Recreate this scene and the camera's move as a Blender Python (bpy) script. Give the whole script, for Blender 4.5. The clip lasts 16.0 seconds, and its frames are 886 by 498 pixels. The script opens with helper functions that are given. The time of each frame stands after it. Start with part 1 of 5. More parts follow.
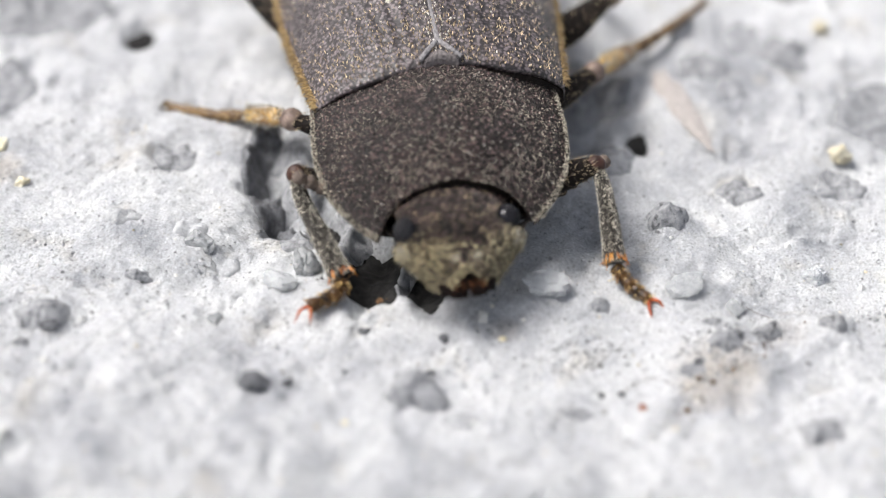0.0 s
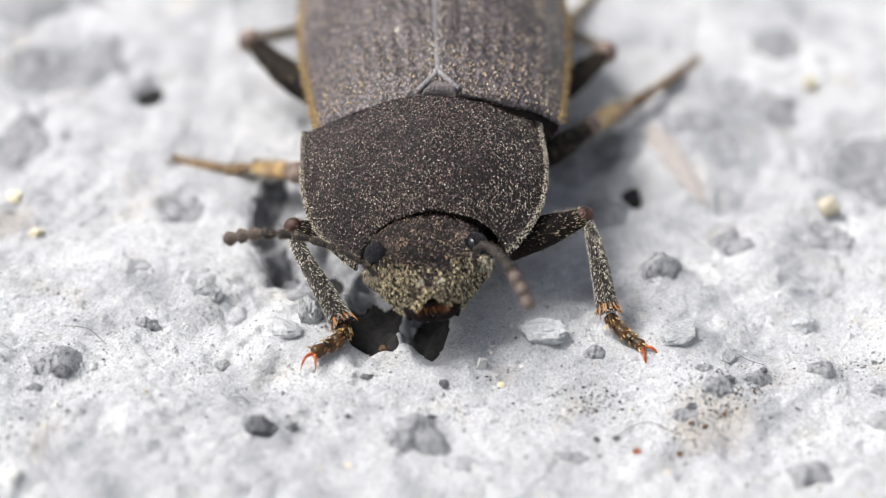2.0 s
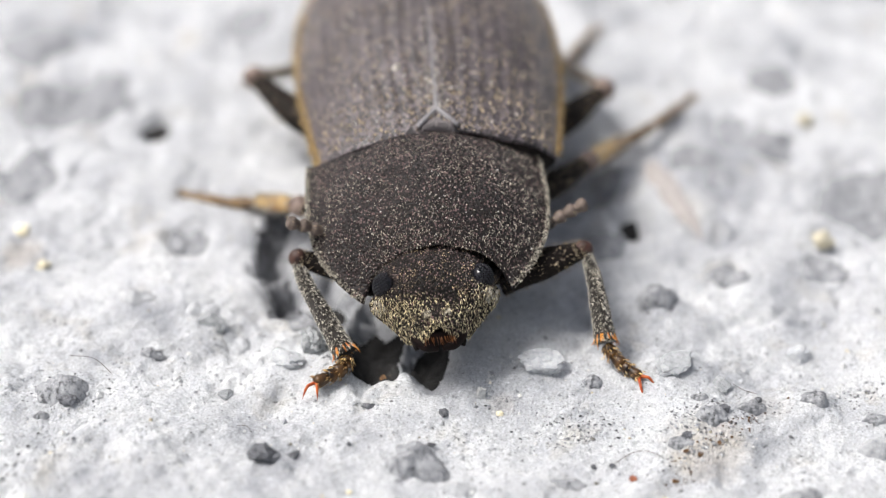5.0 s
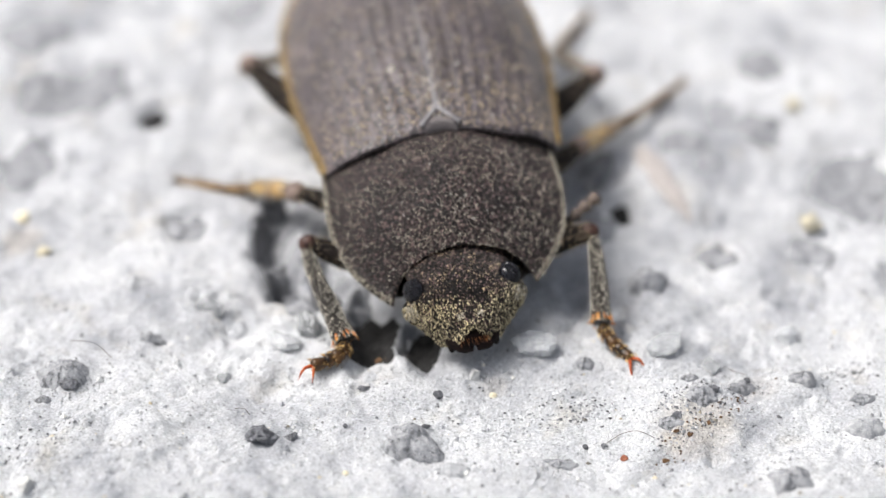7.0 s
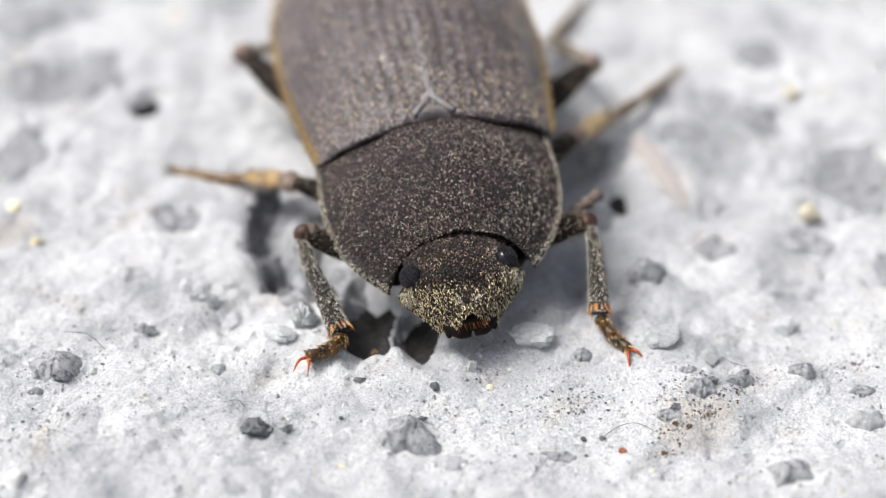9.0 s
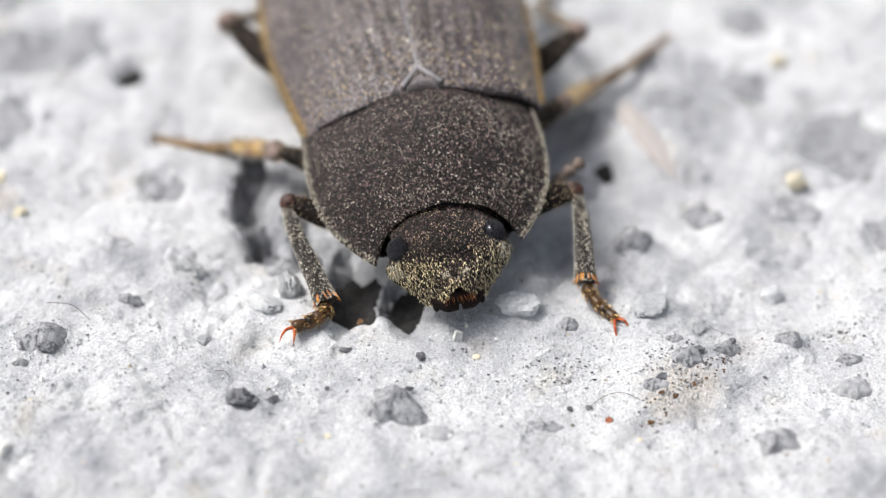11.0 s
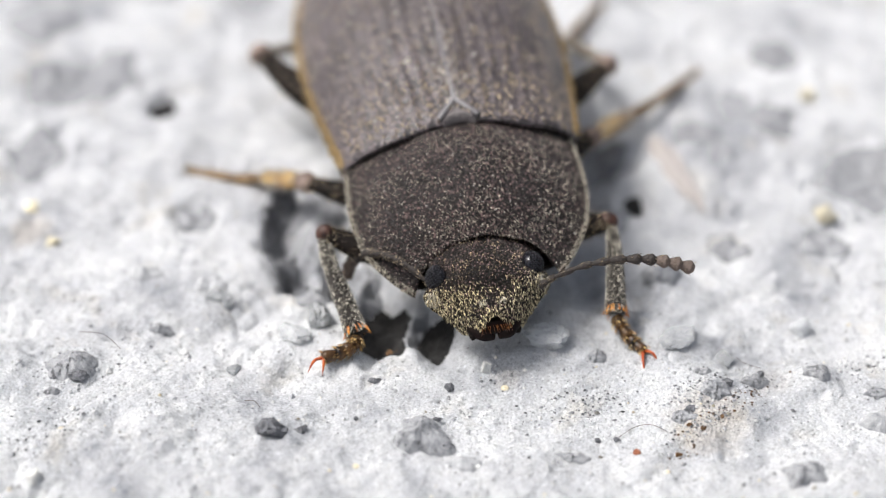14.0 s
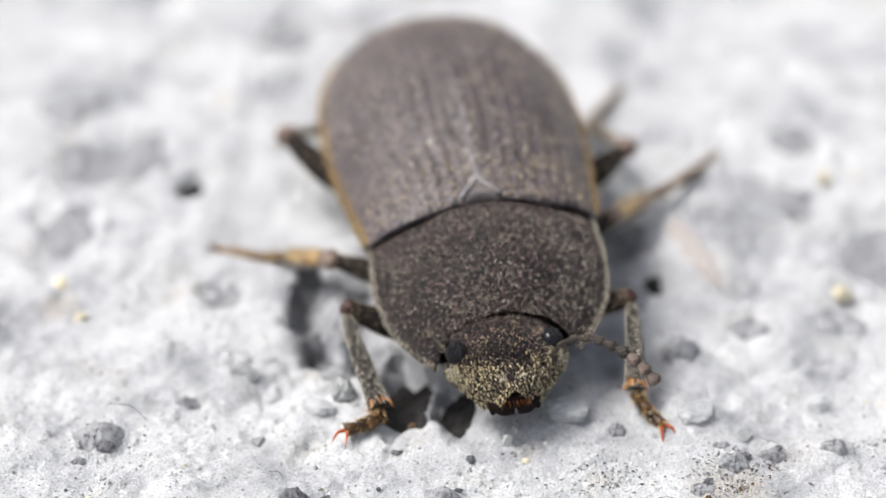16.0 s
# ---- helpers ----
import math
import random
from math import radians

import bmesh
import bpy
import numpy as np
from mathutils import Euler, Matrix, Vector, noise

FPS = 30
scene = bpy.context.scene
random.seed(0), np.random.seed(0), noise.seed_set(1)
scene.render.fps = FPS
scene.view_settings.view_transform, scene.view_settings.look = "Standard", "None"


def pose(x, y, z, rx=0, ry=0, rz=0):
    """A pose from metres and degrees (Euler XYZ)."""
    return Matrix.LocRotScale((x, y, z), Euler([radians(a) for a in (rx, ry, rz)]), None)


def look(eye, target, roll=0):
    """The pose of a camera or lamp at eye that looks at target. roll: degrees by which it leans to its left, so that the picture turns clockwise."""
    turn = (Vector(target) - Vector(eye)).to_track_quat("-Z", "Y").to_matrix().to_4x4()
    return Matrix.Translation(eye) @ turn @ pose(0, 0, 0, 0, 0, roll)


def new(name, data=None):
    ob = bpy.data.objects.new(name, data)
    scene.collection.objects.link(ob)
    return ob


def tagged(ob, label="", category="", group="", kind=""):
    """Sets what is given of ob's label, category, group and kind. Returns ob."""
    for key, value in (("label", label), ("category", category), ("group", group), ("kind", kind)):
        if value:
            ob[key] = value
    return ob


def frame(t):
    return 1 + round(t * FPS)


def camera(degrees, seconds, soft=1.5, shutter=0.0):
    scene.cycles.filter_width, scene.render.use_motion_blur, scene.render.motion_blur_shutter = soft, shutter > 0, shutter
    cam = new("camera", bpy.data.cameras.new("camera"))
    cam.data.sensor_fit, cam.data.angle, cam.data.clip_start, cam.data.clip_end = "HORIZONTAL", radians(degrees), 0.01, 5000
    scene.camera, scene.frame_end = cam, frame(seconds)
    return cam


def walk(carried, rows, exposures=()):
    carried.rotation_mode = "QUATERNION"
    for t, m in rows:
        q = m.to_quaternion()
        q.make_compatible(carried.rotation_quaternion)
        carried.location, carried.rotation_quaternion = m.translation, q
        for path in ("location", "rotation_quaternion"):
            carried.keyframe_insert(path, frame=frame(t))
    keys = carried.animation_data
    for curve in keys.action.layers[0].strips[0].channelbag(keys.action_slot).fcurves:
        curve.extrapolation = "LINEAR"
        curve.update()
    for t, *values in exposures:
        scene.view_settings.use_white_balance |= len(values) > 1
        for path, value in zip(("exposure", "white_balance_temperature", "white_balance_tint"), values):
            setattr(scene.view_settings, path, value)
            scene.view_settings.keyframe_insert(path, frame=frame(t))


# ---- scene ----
MM = 0.001
cam = camera(24, 16.0, soft=1.15, shutter=0.0)
cam.data.dof.use_dof = True
cam.data.dof.focus_distance = 0.0322
cam.data.dof.aperture_fstop = 60.0


def place(x, y, z):
    return (x * MM, y * MM, z * MM)


# seconds, eye (mm), target (mm), roll
PATH = [
    (0, -0.176, -22.474, 20.64, -0.192, 0.494, 1.341, 1.58),
    (0.5, -0.138, -22.574, 20.911, -0.338, 0.305, 1.507, 1.338),
    (1, -0.11, -22.76, 21.06, -0.311, 0.247, 1.808, 1.377),
    (1.3, -0.112, -23.013, 21.041, -0.304, 0.278, 2.083, 1.424),
    (1.5, -0.108, -23.105, 21.034, -0.295, 0.277, 2.239, 1.363),
    (2, -0.112, -23.313, 21.218, -0.212, 0.156, 2.531, 1.439),
    (2.5, -0.074, -23.528, 21.371, -0.232, 0.043, 2.814, 1.409),
    (3, -0.148, -23.77, 21.437, -0.398, -0.115, 2.988, 1.294),
    (3.5, 0.081, -23.796, 21.406, -0.379, -0.107, 3.004, 1.006),
    (4, -0.079, -23.897, 21.274, -0.233, -0.026, 3.104, 1.473),
    (4.2, 0.006, -23.856, 21.266, -0.189, -0, 3.137, 1.397),
    (6.3, 0.002, -24.295, 21.683, -0.205, -0.472, 3.523, 1.101),
    (6.5, 0.032, -24.355, 21.676, -0.19, -0.507, 3.476, 1.035),
    (7, 0.05, -24.337, 21.794, -0.107, -0.623, 3.419, 1.072),
    (7.5, 0.086, -24.349, 21.85, -0.05, -0.655, 3.449, 1.047),
    (8, 0, -24.38, 21.729, 0.046, -0.639, 3.389, 1.3),
    (8.5, -0.042, -24.205, 21.739, 0.01, -0.535, 3.308, 1.374),
    (9, -0.1, -24.077, 21.631, -0.069, -0.464, 3.125, 1.377),
    (9.5, 0.084, -24.212, 21.737, 0.094, -0.739, 3.056, 1.232),
    (9.7, 0.036, -24.185, 21.669, 0.18, -0.864, 2.902, 1.437),
    (11.8, -0.045, -23.875, 21.623, 0.148, -0.61, 2.713, 1.466),
    (12, -0.018, -23.911, 21.608, 0.126, -0.598, 2.728, 1.349),
    (12.5, -0.109, -23.839, 21.679, -0.109, -0.529, 2.794, 1.257),
    (13, -0.059, -23.948, 21.635, -0.555, -0.455, 2.984, 0.63),
    (13.5, -0.046, -23.992, 21.663, -0.459, -0.441, 3.083, 0.818),
    (14, -0.014, -24.084, 21.708, -0.279, -0.498, 3.171, 1.059),
    (14.5, -0.146, -24.113, 21.658, -0.384, -0.271, 3.451, 1.177),
    (15, -0.091, -24.42, 21.378, -0.599, -0.033, 3.914, 0.877),
    (15.5, -0.116, -24.689, 21.406, -0.591, -0.108, 4.215, 0.981),
    (16, -0.019, -24.855, 21.601, -0.622, -0.339, 4.321, 0.844),
]
walk(cam, [(t, look(place(a, b, c), place(d, e, f), r)) for t, a, b, c, d, e, f, r in PATH])

# ---- light: a bright overcast sky with a broad soft sun ----
SUN_ELEVATION, SUN_TURN = 57.0, -78.0
world = bpy.data.worlds.new("overcast_sky")
scene.world = world
world.use_nodes = True
wn = world.node_tree
sky = wn.nodes.new("ShaderNodeTexSky")
sky.sky_type, sky.sun_disc = "NISHITA", False
sky.sun_elevation, sky.sun_rotation = radians(SUN_ELEVATION), radians(SUN_TURN)
sky.dust_density, sky.air_density, sky.ozone_density = 6.0, 1.0, 1.0
sky_grey = wn.nodes.new("ShaderNodeHueSaturation")
sky_grey.inputs["Saturation"].default_value = 0.44
wn.links.new(sky.outputs["Color"], sky_grey.inputs["Color"])
wn.links.new(sky_grey.outputs["Color"], wn.nodes["Background"].inputs["Color"])
wn.nodes["Background"].inputs["Strength"].default_value = 0.120
sun = new("sun", bpy.data.lights.new("sun", "SUN"))
sun.data.energy, sun.data.angle, sun.data.color = 2.8, radians(24), (1.0, 0.98, 0.955)
aim = Vector((math.sin(radians(SUN_TURN)) * math.cos(radians(SUN_ELEVATION)),
              math.cos(radians(SUN_TURN)) * math.cos(radians(SUN_ELEVATION)),
              math.sin(radians(SUN_ELEVATION))))
sun.matrix_world = look(aim, (0, 0, 0))
scene.view_settings.exposure = 0.36


# ---- materials ----
class Nodes:
    """A small builder of node materials."""

    def __init__(self, name, rough=0.6, metal=0.0, coat=0.0, specular=0.5):
        self.mat = bpy.data.materials.new(name)
        self.mat.use_nodes = True
        self.tree = self.mat.node_tree
        self.bsdf = self.tree.nodes["Principled BSDF"]
        self.bsdf.inputs["Roughness"].default_value = rough
        self.bsdf.inputs["Metallic"].default_value = metal
        self.bsdf.inputs["Coat Weight"].default_value = coat
        self.bsdf.inputs["Specular IOR Level"].default_value = specular
        self.co = self.add("ShaderNodeTexCoord").outputs["Object"]

    def add(self, kind, **values):
        node = self.tree.nodes.new(kind)
        for key, value in values.items():
            node.inputs[key].default_value = value
        return node

    def link(self, a, b):
        self.tree.links.new(a, b)

    def noise(self, per_mm, detail=4.0, rough=0.6, co=None):
        n = self.add("ShaderNodeTexNoise", Scale=per_mm / MM, Detail=detail, Roughness=rough)
        self.link(co or self.co, n.inputs["Vector"])
        return n.outputs["Fac"]

    def cells(self, per_mm, out="Distance", feature="F1"):
        n = self.add("ShaderNodeTexVoronoi", Scale=per_mm / MM)
        n.feature = feature
        self.link(self.co, n.inputs["Vector"])
        return n.outputs[out]

    def ramp(self, fac, *stops):
        n = self.add("ShaderNodeValToRGB")
        e = n.color_ramp.elements
        while len(e) < len(stops):
            e.new(0.5)
        for el, (pos, col) in zip(e, stops):
            el.position = pos
            el.color = (*col, 1) if isinstance(col, tuple) else (col, col, col, 1)
        self.link(fac, n.inputs["Fac"])
        return n.outputs["Color"]

    def mix(self, fac, a, b, mode="MIX"):
        n = self.tree.nodes.new("ShaderNodeMix")
        n.data_type, n.blend_type = "RGBA", mode
        for sock, v in ((n.inputs["Factor"], fac), (n.inputs[6], a), (n.inputs[7], b)):
            if isinstance(v, (int, float)):
                sock.default_value = v
            elif isinstance(v, tuple):
                sock.default_value = (*v, 1)
            else:
                self.link(v, sock)
        return n.outputs[2]

    def math(self, op, a, b=0.0):
        n = self.tree.nodes.new("ShaderNodeMath")
        n.operation = op
        for sock, v in zip(n.inputs, (a, b)):
            if isinstance(v, (int, float)):
                sock.default_value = v
            else:
                self.link(v, sock)
        return n.outputs[0]

    def colour(self, c):
        if isinstance(c, tuple):
            self.bsdf.inputs["Base Color"].default_value = (*c, 1)
        else:
            self.link(c, self.bsdf.inputs["Base Color"])
        return self

    def rough(self, c):
        self.link(c, self.bsdf.inputs["Roughness"])
        return self

    def bump(self, height, mm, strength=1.0):
        n = self.add("ShaderNodeBump", Strength=strength, Distance=mm * MM)
        self.link(height, n.inputs["Height"])
        if self.bsdf.inputs["Normal"].is_linked:
            self.link(self.bsdf.inputs["Normal"].links[0].from_socket, n.inputs["Normal"])
        self.link(n.outputs["Normal"], self.bsdf.inputs["Normal"])
        return self

    def island(self):
        return self.add("ShaderNodeNewGeometry").outputs["Random Per Island"]

    def single(self):
        return self.add("ShaderNodeObjectInfo").outputs["Random"]


def concrete_material():
    n = Nodes("pale_cement", 0.9, specular=0.25)
    broad = n.ramp(n.noise(0.5, 4, 0.6), (0.33, (0.37, 0.382, 0.41)), (0.45, (0.565, 0.574, 0.594)), (0.62, (0.697, 0.705, 0.72)))
    mottle = n.ramp(n.noise(2.3, 6, 0.7), (0.33, (0.85, 0.857, 0.875)), (0.41, (0.965, 0.968, 0.976)), (0.60, (1.04, 1.04, 1.03)))
    c = n.mix(1.0, broad, mottle, "MULTIPLY")
    warm = n.ramp(n.noise(0.8, 4), (0.58, 0.0), (0.74, 0.45))
    c = n.mix(warm, c, (0.54, 0.485, 0.38))
    # rusty stains with a ragged outline
    for x, y, wide, much in ((3.85, -0.5, 1.0, 0.22), (4.9, 0.45, 0.5, 0.10), (0.75, 0.35, 0.35, 0.12), (-7.3, 3.7, 0.6, 0.22), (7.2, 5.9, 0.4, 0.4)):
        spot = n.add("ShaderNodeVectorMath", Vector_001=(x * MM, y * MM, 0.0))
        spot.operation = "DISTANCE"
        n.link(n.co, spot.inputs[0])
        near = n.math("SUBTRACT", 1.0, n.math("DIVIDE", spot.outputs["Value"], wide * MM))
        rust = n.ramp(n.math("ADD", near, n.math("MULTIPLY", n.noise(4.0, 5, 0.7), 0.8)), (0.62, 0.0), (1.05, much))
        c = n.mix(rust, c, (0.46, 0.33, 0.17))
    # powdery crumbs of cement, each with its own tone
    crumb = n.cells(21.0, "Color")
    c = n.mix(1.0, c, n.ramp(crumb, (0.0, 0.70), (0.2, 1.0), (0.8, 1.10), (0.93, 1.22), (1.0, 1.50)), "MULTIPLY")
    grain = n.ramp(n.noise(24, 5, 0.8), (0.30, 0.50), (0.42, 0.90), (0.55, 1.04), (0.64, 1.22), (0.72, 1.4))
    c = n.mix(1.0, c, grain, "MULTIPLY")
    # pores: ragged small hollows with their shade put into the colour, thick in some patches
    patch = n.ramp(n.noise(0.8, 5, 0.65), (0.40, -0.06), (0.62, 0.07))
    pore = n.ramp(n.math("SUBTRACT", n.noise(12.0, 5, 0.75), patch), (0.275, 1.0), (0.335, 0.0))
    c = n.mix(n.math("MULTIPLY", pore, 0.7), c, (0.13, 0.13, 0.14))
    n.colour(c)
    n.bump(n.noise(3.0, 6, 0.7), 0.04, 1.0)
    n.bump(n.noise(14, 5, 0.75), 0.03, 1.0)
    n.bump(n.noise(30, 4, 0.8), 0.04, 1.0)
    n.bump(n.math("SUBTRACT", 0.6, n.cells(17.0)), 0.012, 1.0)
    n.bump(n.math("MULTIPLY", pore, -1.0), 0.03, 1.0)
    return n.mat


def stone_material(name, dark, light, rough=0.8, clear=0.0, relief=0.04, coat=0.0, pores=False):
    n = Nodes(name, rough)
    shade = n.ramp(n.noise(9, 5, 0.65), (0.35, dark), (0.65, light))
    fleck = n.ramp(n.noise(35, 2), (0.62, 0.0), (0.7, 0.6))
    c = n.mix(fleck, shade, tuple(min(1, 2.1 * v + 0.015) for v in light))
    vary = n.ramp(n.single(), (0.0, 0.72), (1.0, 1.2))
    c = n.mix(1.0, c, vary, "MULTIPLY")
    if coat:
        c = n.mix(n.ramp(n.noise(8, 6, 0.75), (0.30, 0.0), (0.62, coat)), c, (0.48, 0.485, 0.50))
    if pores:
        # small pits: their shade is mixed into the colour as well as the bump
        deep = n.ramp(n.noise(13.0, 5, 0.75), (0.36, 1.0), (0.44, 0.0))
        c = n.mix(n.math("MULTIPLY", deep, 0.7), c, (0.07, 0.07, 0.08))
        n.bump(n.math("MULTIPLY", deep, -1.0), 0.04)
    n.colour(c)
    n.bump(n.noise(14, 5, 0.7), relief)
    if clear:
        n.bsdf.inputs["Transmission Weight"].default_value = clear
    return n.mat


def cuticle_material(name, dark, light, relief=0.012, cell=17.0, rough=0.5, specular=0.25, streaks=False, tops=0.0):
    """Finely granulate dull black chitin."""
    n = Nodes(name, rough, specular=specular)
    broad = n.noise(1.6, 4)
    c = n.ramp(broad, (0.3, dark), (0.7, light))
    dust = n.ramp(n.noise(26, 3, 0.7), (0.6, 0.0), (0.72, 0.35))
    c = n.mix(dust, c, (0.20, 0.165, 0.12))
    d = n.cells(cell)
    # shade between granules painted into the colour: gaps darker, tops lighter
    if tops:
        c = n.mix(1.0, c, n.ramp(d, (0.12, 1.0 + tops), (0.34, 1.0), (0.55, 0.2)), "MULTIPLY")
    n.colour(c)
    n.rough(n.ramp(n.noise(10, 3), (0.3, rough - 0.1), (0.7, rough + 0.2)))
    n.bump(n.math("SUBTRACT", 0.5, d), relief, 1.0)
    if streaks:
        long = n.add("ShaderNodeMapping")
        long.inputs["Scale"].default_value = (1.0, 0.12, 1.0)
        n.link(n.co, long.inputs["Vector"])
        lines = n.noise(7.0, 4, 0.65, long.outputs["Vector"])
        c = n.mix(1.0, c, n.ramp(lines, (0.32, 0.84), (0.5, 1.0), (0.68, 1.14)), "MULTIPLY")
        n.colour(c)
        n.bump(lines, 0.018, 0.8)
    n.bump(n.noise(6, 3), 0.009, 0.6)
    return n.mat


def plain_material(name, a, b, per_mm=8.0, rough=0.5, relief=0.01, metal=0.0, specular=0.35):
    n = Nodes(name, rough, metal, specular=specular)
    n.colour(n.ramp(n.noise(per_mm, 4), (0.35, a), (0.65, b)))
    n.bump(n.noise(per_mm * 2.5, 3), relief)
    return n.mat


def hair_material(name, a, b, rough=0.45, few=0.3):
    """Hairs of many tones; few is the share of the pale tone in the middling ones."""
    n = Nodes(name, rough, specular=0.6)
    mid = tuple((1 - few) * p + few * q for p, q in zip(a, b))
    n.colour(n.ramp(n.island(), (0.0, tuple(0.5 * p for p in a)), (0.55, mid), (1.0, b)))
    return n.mat


def sand_material():
    n = Nodes("mixed_sand", 0.7)
    r = n.island()
    c = n.ramp(r, (0.0, (0.44, 0.45, 0.47)), (0.35, (0.60, 0.60, 0.59)), (0.72, (0.36, 0.37, 0.39)),
               (0.94, (0.22, 0.22, 0.23)), (0.965, (0.08, 0.08, 0.085)), (0.975, (0.70, 0.62, 0.45)), (1.0, (0.82, 0.82, 0.80)))
    n.colour(c)
    n.bump(n.noise(30, 3), 0.006)
    return n.mat


M_GROUND = concrete_material()
M_GREY = stone_material("grey_stone", (0.13, 0.134, 0.147), (0.33, 0.34, 0.36), relief=0.06, coat=0.75, pores=True)
M_DARK = stone_material("dark_stone", (0.014, 0.015, 0.019), (0.09, 0.095, 0.115), 0.55, relief=0.06, coat=0.38)
M_BLACK = stone_material("black_stone", (0.004, 0.0035, 0.0035), (0.013, 0.011, 0.010), 0.95, coat=0.03)
M_SLATE_SHADE = stone_material("slate_and_shade", (0.07, 0.074, 0.083), (0.23, 0.237, 0.255), 0.85, coat=0.65)
M_PALE = stone_material("pale_stone", (0.30, 0.31, 0.33), (0.52, 0.53, 0.54), coat=0.6)
M_QUARTZ = stone_material("milky_quartz", (0.66, 0.68, 0.70), (0.88, 0.90, 0.91), 0.14, 0.55, 0.02)
M_WHITE = stone_material("white_grain", (0.78, 0.78, 0.75), (0.9, 0.9, 0.88), 0.5)
M_TAN = stone_material("tan_grain", (0.66, 0.58, 0.38), (0.86, 0.82, 0.68), 0.5)
M_RUST = stone_material("rusty_grain", (0.22, 0.055, 0.025), (0.42, 0.15, 0.07), 0.6)
M_BROWN = stone_material("brown_crumb", (0.07, 0.035, 0.015), (0.22, 0.12, 0.05), 0.8)
M_SLIVER = stone_material("buff_sliver", (0.46, 0.42, 0.40), (0.62, 0.57, 0.54), 0.8)
M_SAND = sand_material()
M_GRIT = hair_material("dark_grit", (0.10, 0.102, 0.11), (0.50, 0.51, 0.53), 0.85)
M_FIBRE = plain_material("dark_fibre", (0.03, 0.02, 0.015), (0.10, 0.06, 0.04), 10, 0.6)
M_PRONOTUM = cuticle_material("pronotum_chitin", (0.005, 0.0031, 0.0029), (0.013, 0.008, 0.0078), 0.02, 23, 0.45, 0.24)
# the pale end of the granule colours paints scattered glints
M_GRANULE = hair_material("glint_granule", (0.011, 0.0068, 0.0066), (0.24, 0.158, 0.150), 0.24, 0.07)
M_GRANULE.node_tree.nodes["Principled BSDF"].inputs["Specular IOR Level"].default_value = 0.6
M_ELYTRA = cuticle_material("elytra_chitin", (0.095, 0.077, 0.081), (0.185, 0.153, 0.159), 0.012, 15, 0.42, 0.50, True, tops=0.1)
M_SUTURE = cuticle_material("suture_chitin", (0.15, 0.143, 0.15), (0.30, 0.288, 0.295), 0.025, 20, 0.7, 0.15)
M_PLATE = cuticle_material("plate_chitin", (0.10, 0.088, 0.088), (0.22, 0.20, 0.20), 0.02, 20, 0.6, 0.25)
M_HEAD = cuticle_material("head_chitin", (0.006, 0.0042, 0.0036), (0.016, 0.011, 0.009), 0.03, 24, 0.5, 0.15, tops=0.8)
M_LEG = cuticle_material("leg_chitin", (0.006, 0.005, 0.005), (0.018, 0.014, 0.012), 0.010, 20, 0.45, 0.05)
M_TIBIA = cuticle_material("tibia_chitin", (0.012, 0.010, 0.009), (0.045, 0.039, 0.034), 0.02, 16, 0.55)
M_AMBER = plain_material("amber_chitin", (0.20, 0.085, 0.018), (0.78, 0.52, 0.17), 2.0, 0.35)
M_TARSUS = plain_material("banded_tarsus", (0.008, 0.005, 0.004), (0.11, 0.052, 0.015), 5, 0.35)
M_BROWNFOOT = plain_material("brown_tarsus", (0.05, 0.027, 0.013), (0.22, 0.135, 0.06), 3, 0.45)
M_ORANGE = plain_material("orange_spur", (0.48, 0.13, 0.015), (0.78, 0.34, 0.045), 8, 0.35)
M_CLAW = plain_material("red_claw", (0.26, 0.03, 0.010), (0.60, 0.15, 0.035), 8, 0.3)
M_DARKKNEE = plain_material("dark_red_joint", (0.012, 0.005, 0.004), (0.075, 0.032, 0.022), 7, 0.5)
M_KNEE = plain_material("pinkish_joint", (0.09, 0.06, 0.05), (0.32, 0.24, 0.20), 7, 0.55)
M_MOUTH = plain_material("red_brown_mouthpart", (0.003, 0.002, 0.002), (0.010, 0.004, 0.003), 9, 0.62, specular=0.12)
M_LIP = plain_material("lip_bristle", (0.05, 0.014, 0.004), (0.22, 0.075, 0.015), 12, 0.3)
M_EYE = plain_material("facet_eye", (0.006, 0.006, 0.009), (0.014, 0.014, 0.018), 20, 0.12, 0.0002)
M_MEMBRANE = plain_material("pale_membrane", (0.26, 0.19, 0.12), (0.56, 0.45, 0.31), 4, 0.55)
M_ANTENNA = cuticle_material("antenna_chitin", (0.016, 0.013, 0.012), (0.055, 0.045, 0.04), 0.014, 22, 0.55)
M_FEELER_TIP = cuticle_material("feeler_tip_chitin", (0.06, 0.045, 0.038), (0.20, 0.155, 0.13), 0.014, 22, 0.6)
M_GOLD = hair_material("golden_scale_hair", (0.08, 0.05, 0.016), (1.0, 0.87, 0.54), 0.45, 0.24)
M_BROW = hair_material("brown_brow_hair", (0.05, 0.028, 0.015), (0.80, 0.60, 0.36), 0.45, 0.12)
M_FAWN = hair_material("fawn_hair", (0.14, 0.09, 0.05), (0.78, 0.62, 0.39))
M_SPARK = hair_material("pale_gold_hair", (0.06, 0.040, 0.029), (1.0, 0.88, 0.70), 0.4, 0.17)
M_ASHY = hair_material("ash_grey_hair", (0.06, 0.052, 0.042), (0.74, 0.68, 0.56), 0.45, 0.22)
M_FRINGE = hair_material("fringe_hair", (0.22, 0.13, 0.045), (0.55, 0.40, 0.18))
M_STRAW = hair_material("straw_orange_hair", (0.30, 0.13, 0.025), (0.85, 0.62, 0.25))
M_RIM = hair_material("rim_hair", (0.22, 0.19, 0.14), (0.72, 0.67, 0.55))
M_DUST = hair_material("pale_dust", (0.62, 0.56, 0.45), (0.88, 0.86, 0.80), 0.8)

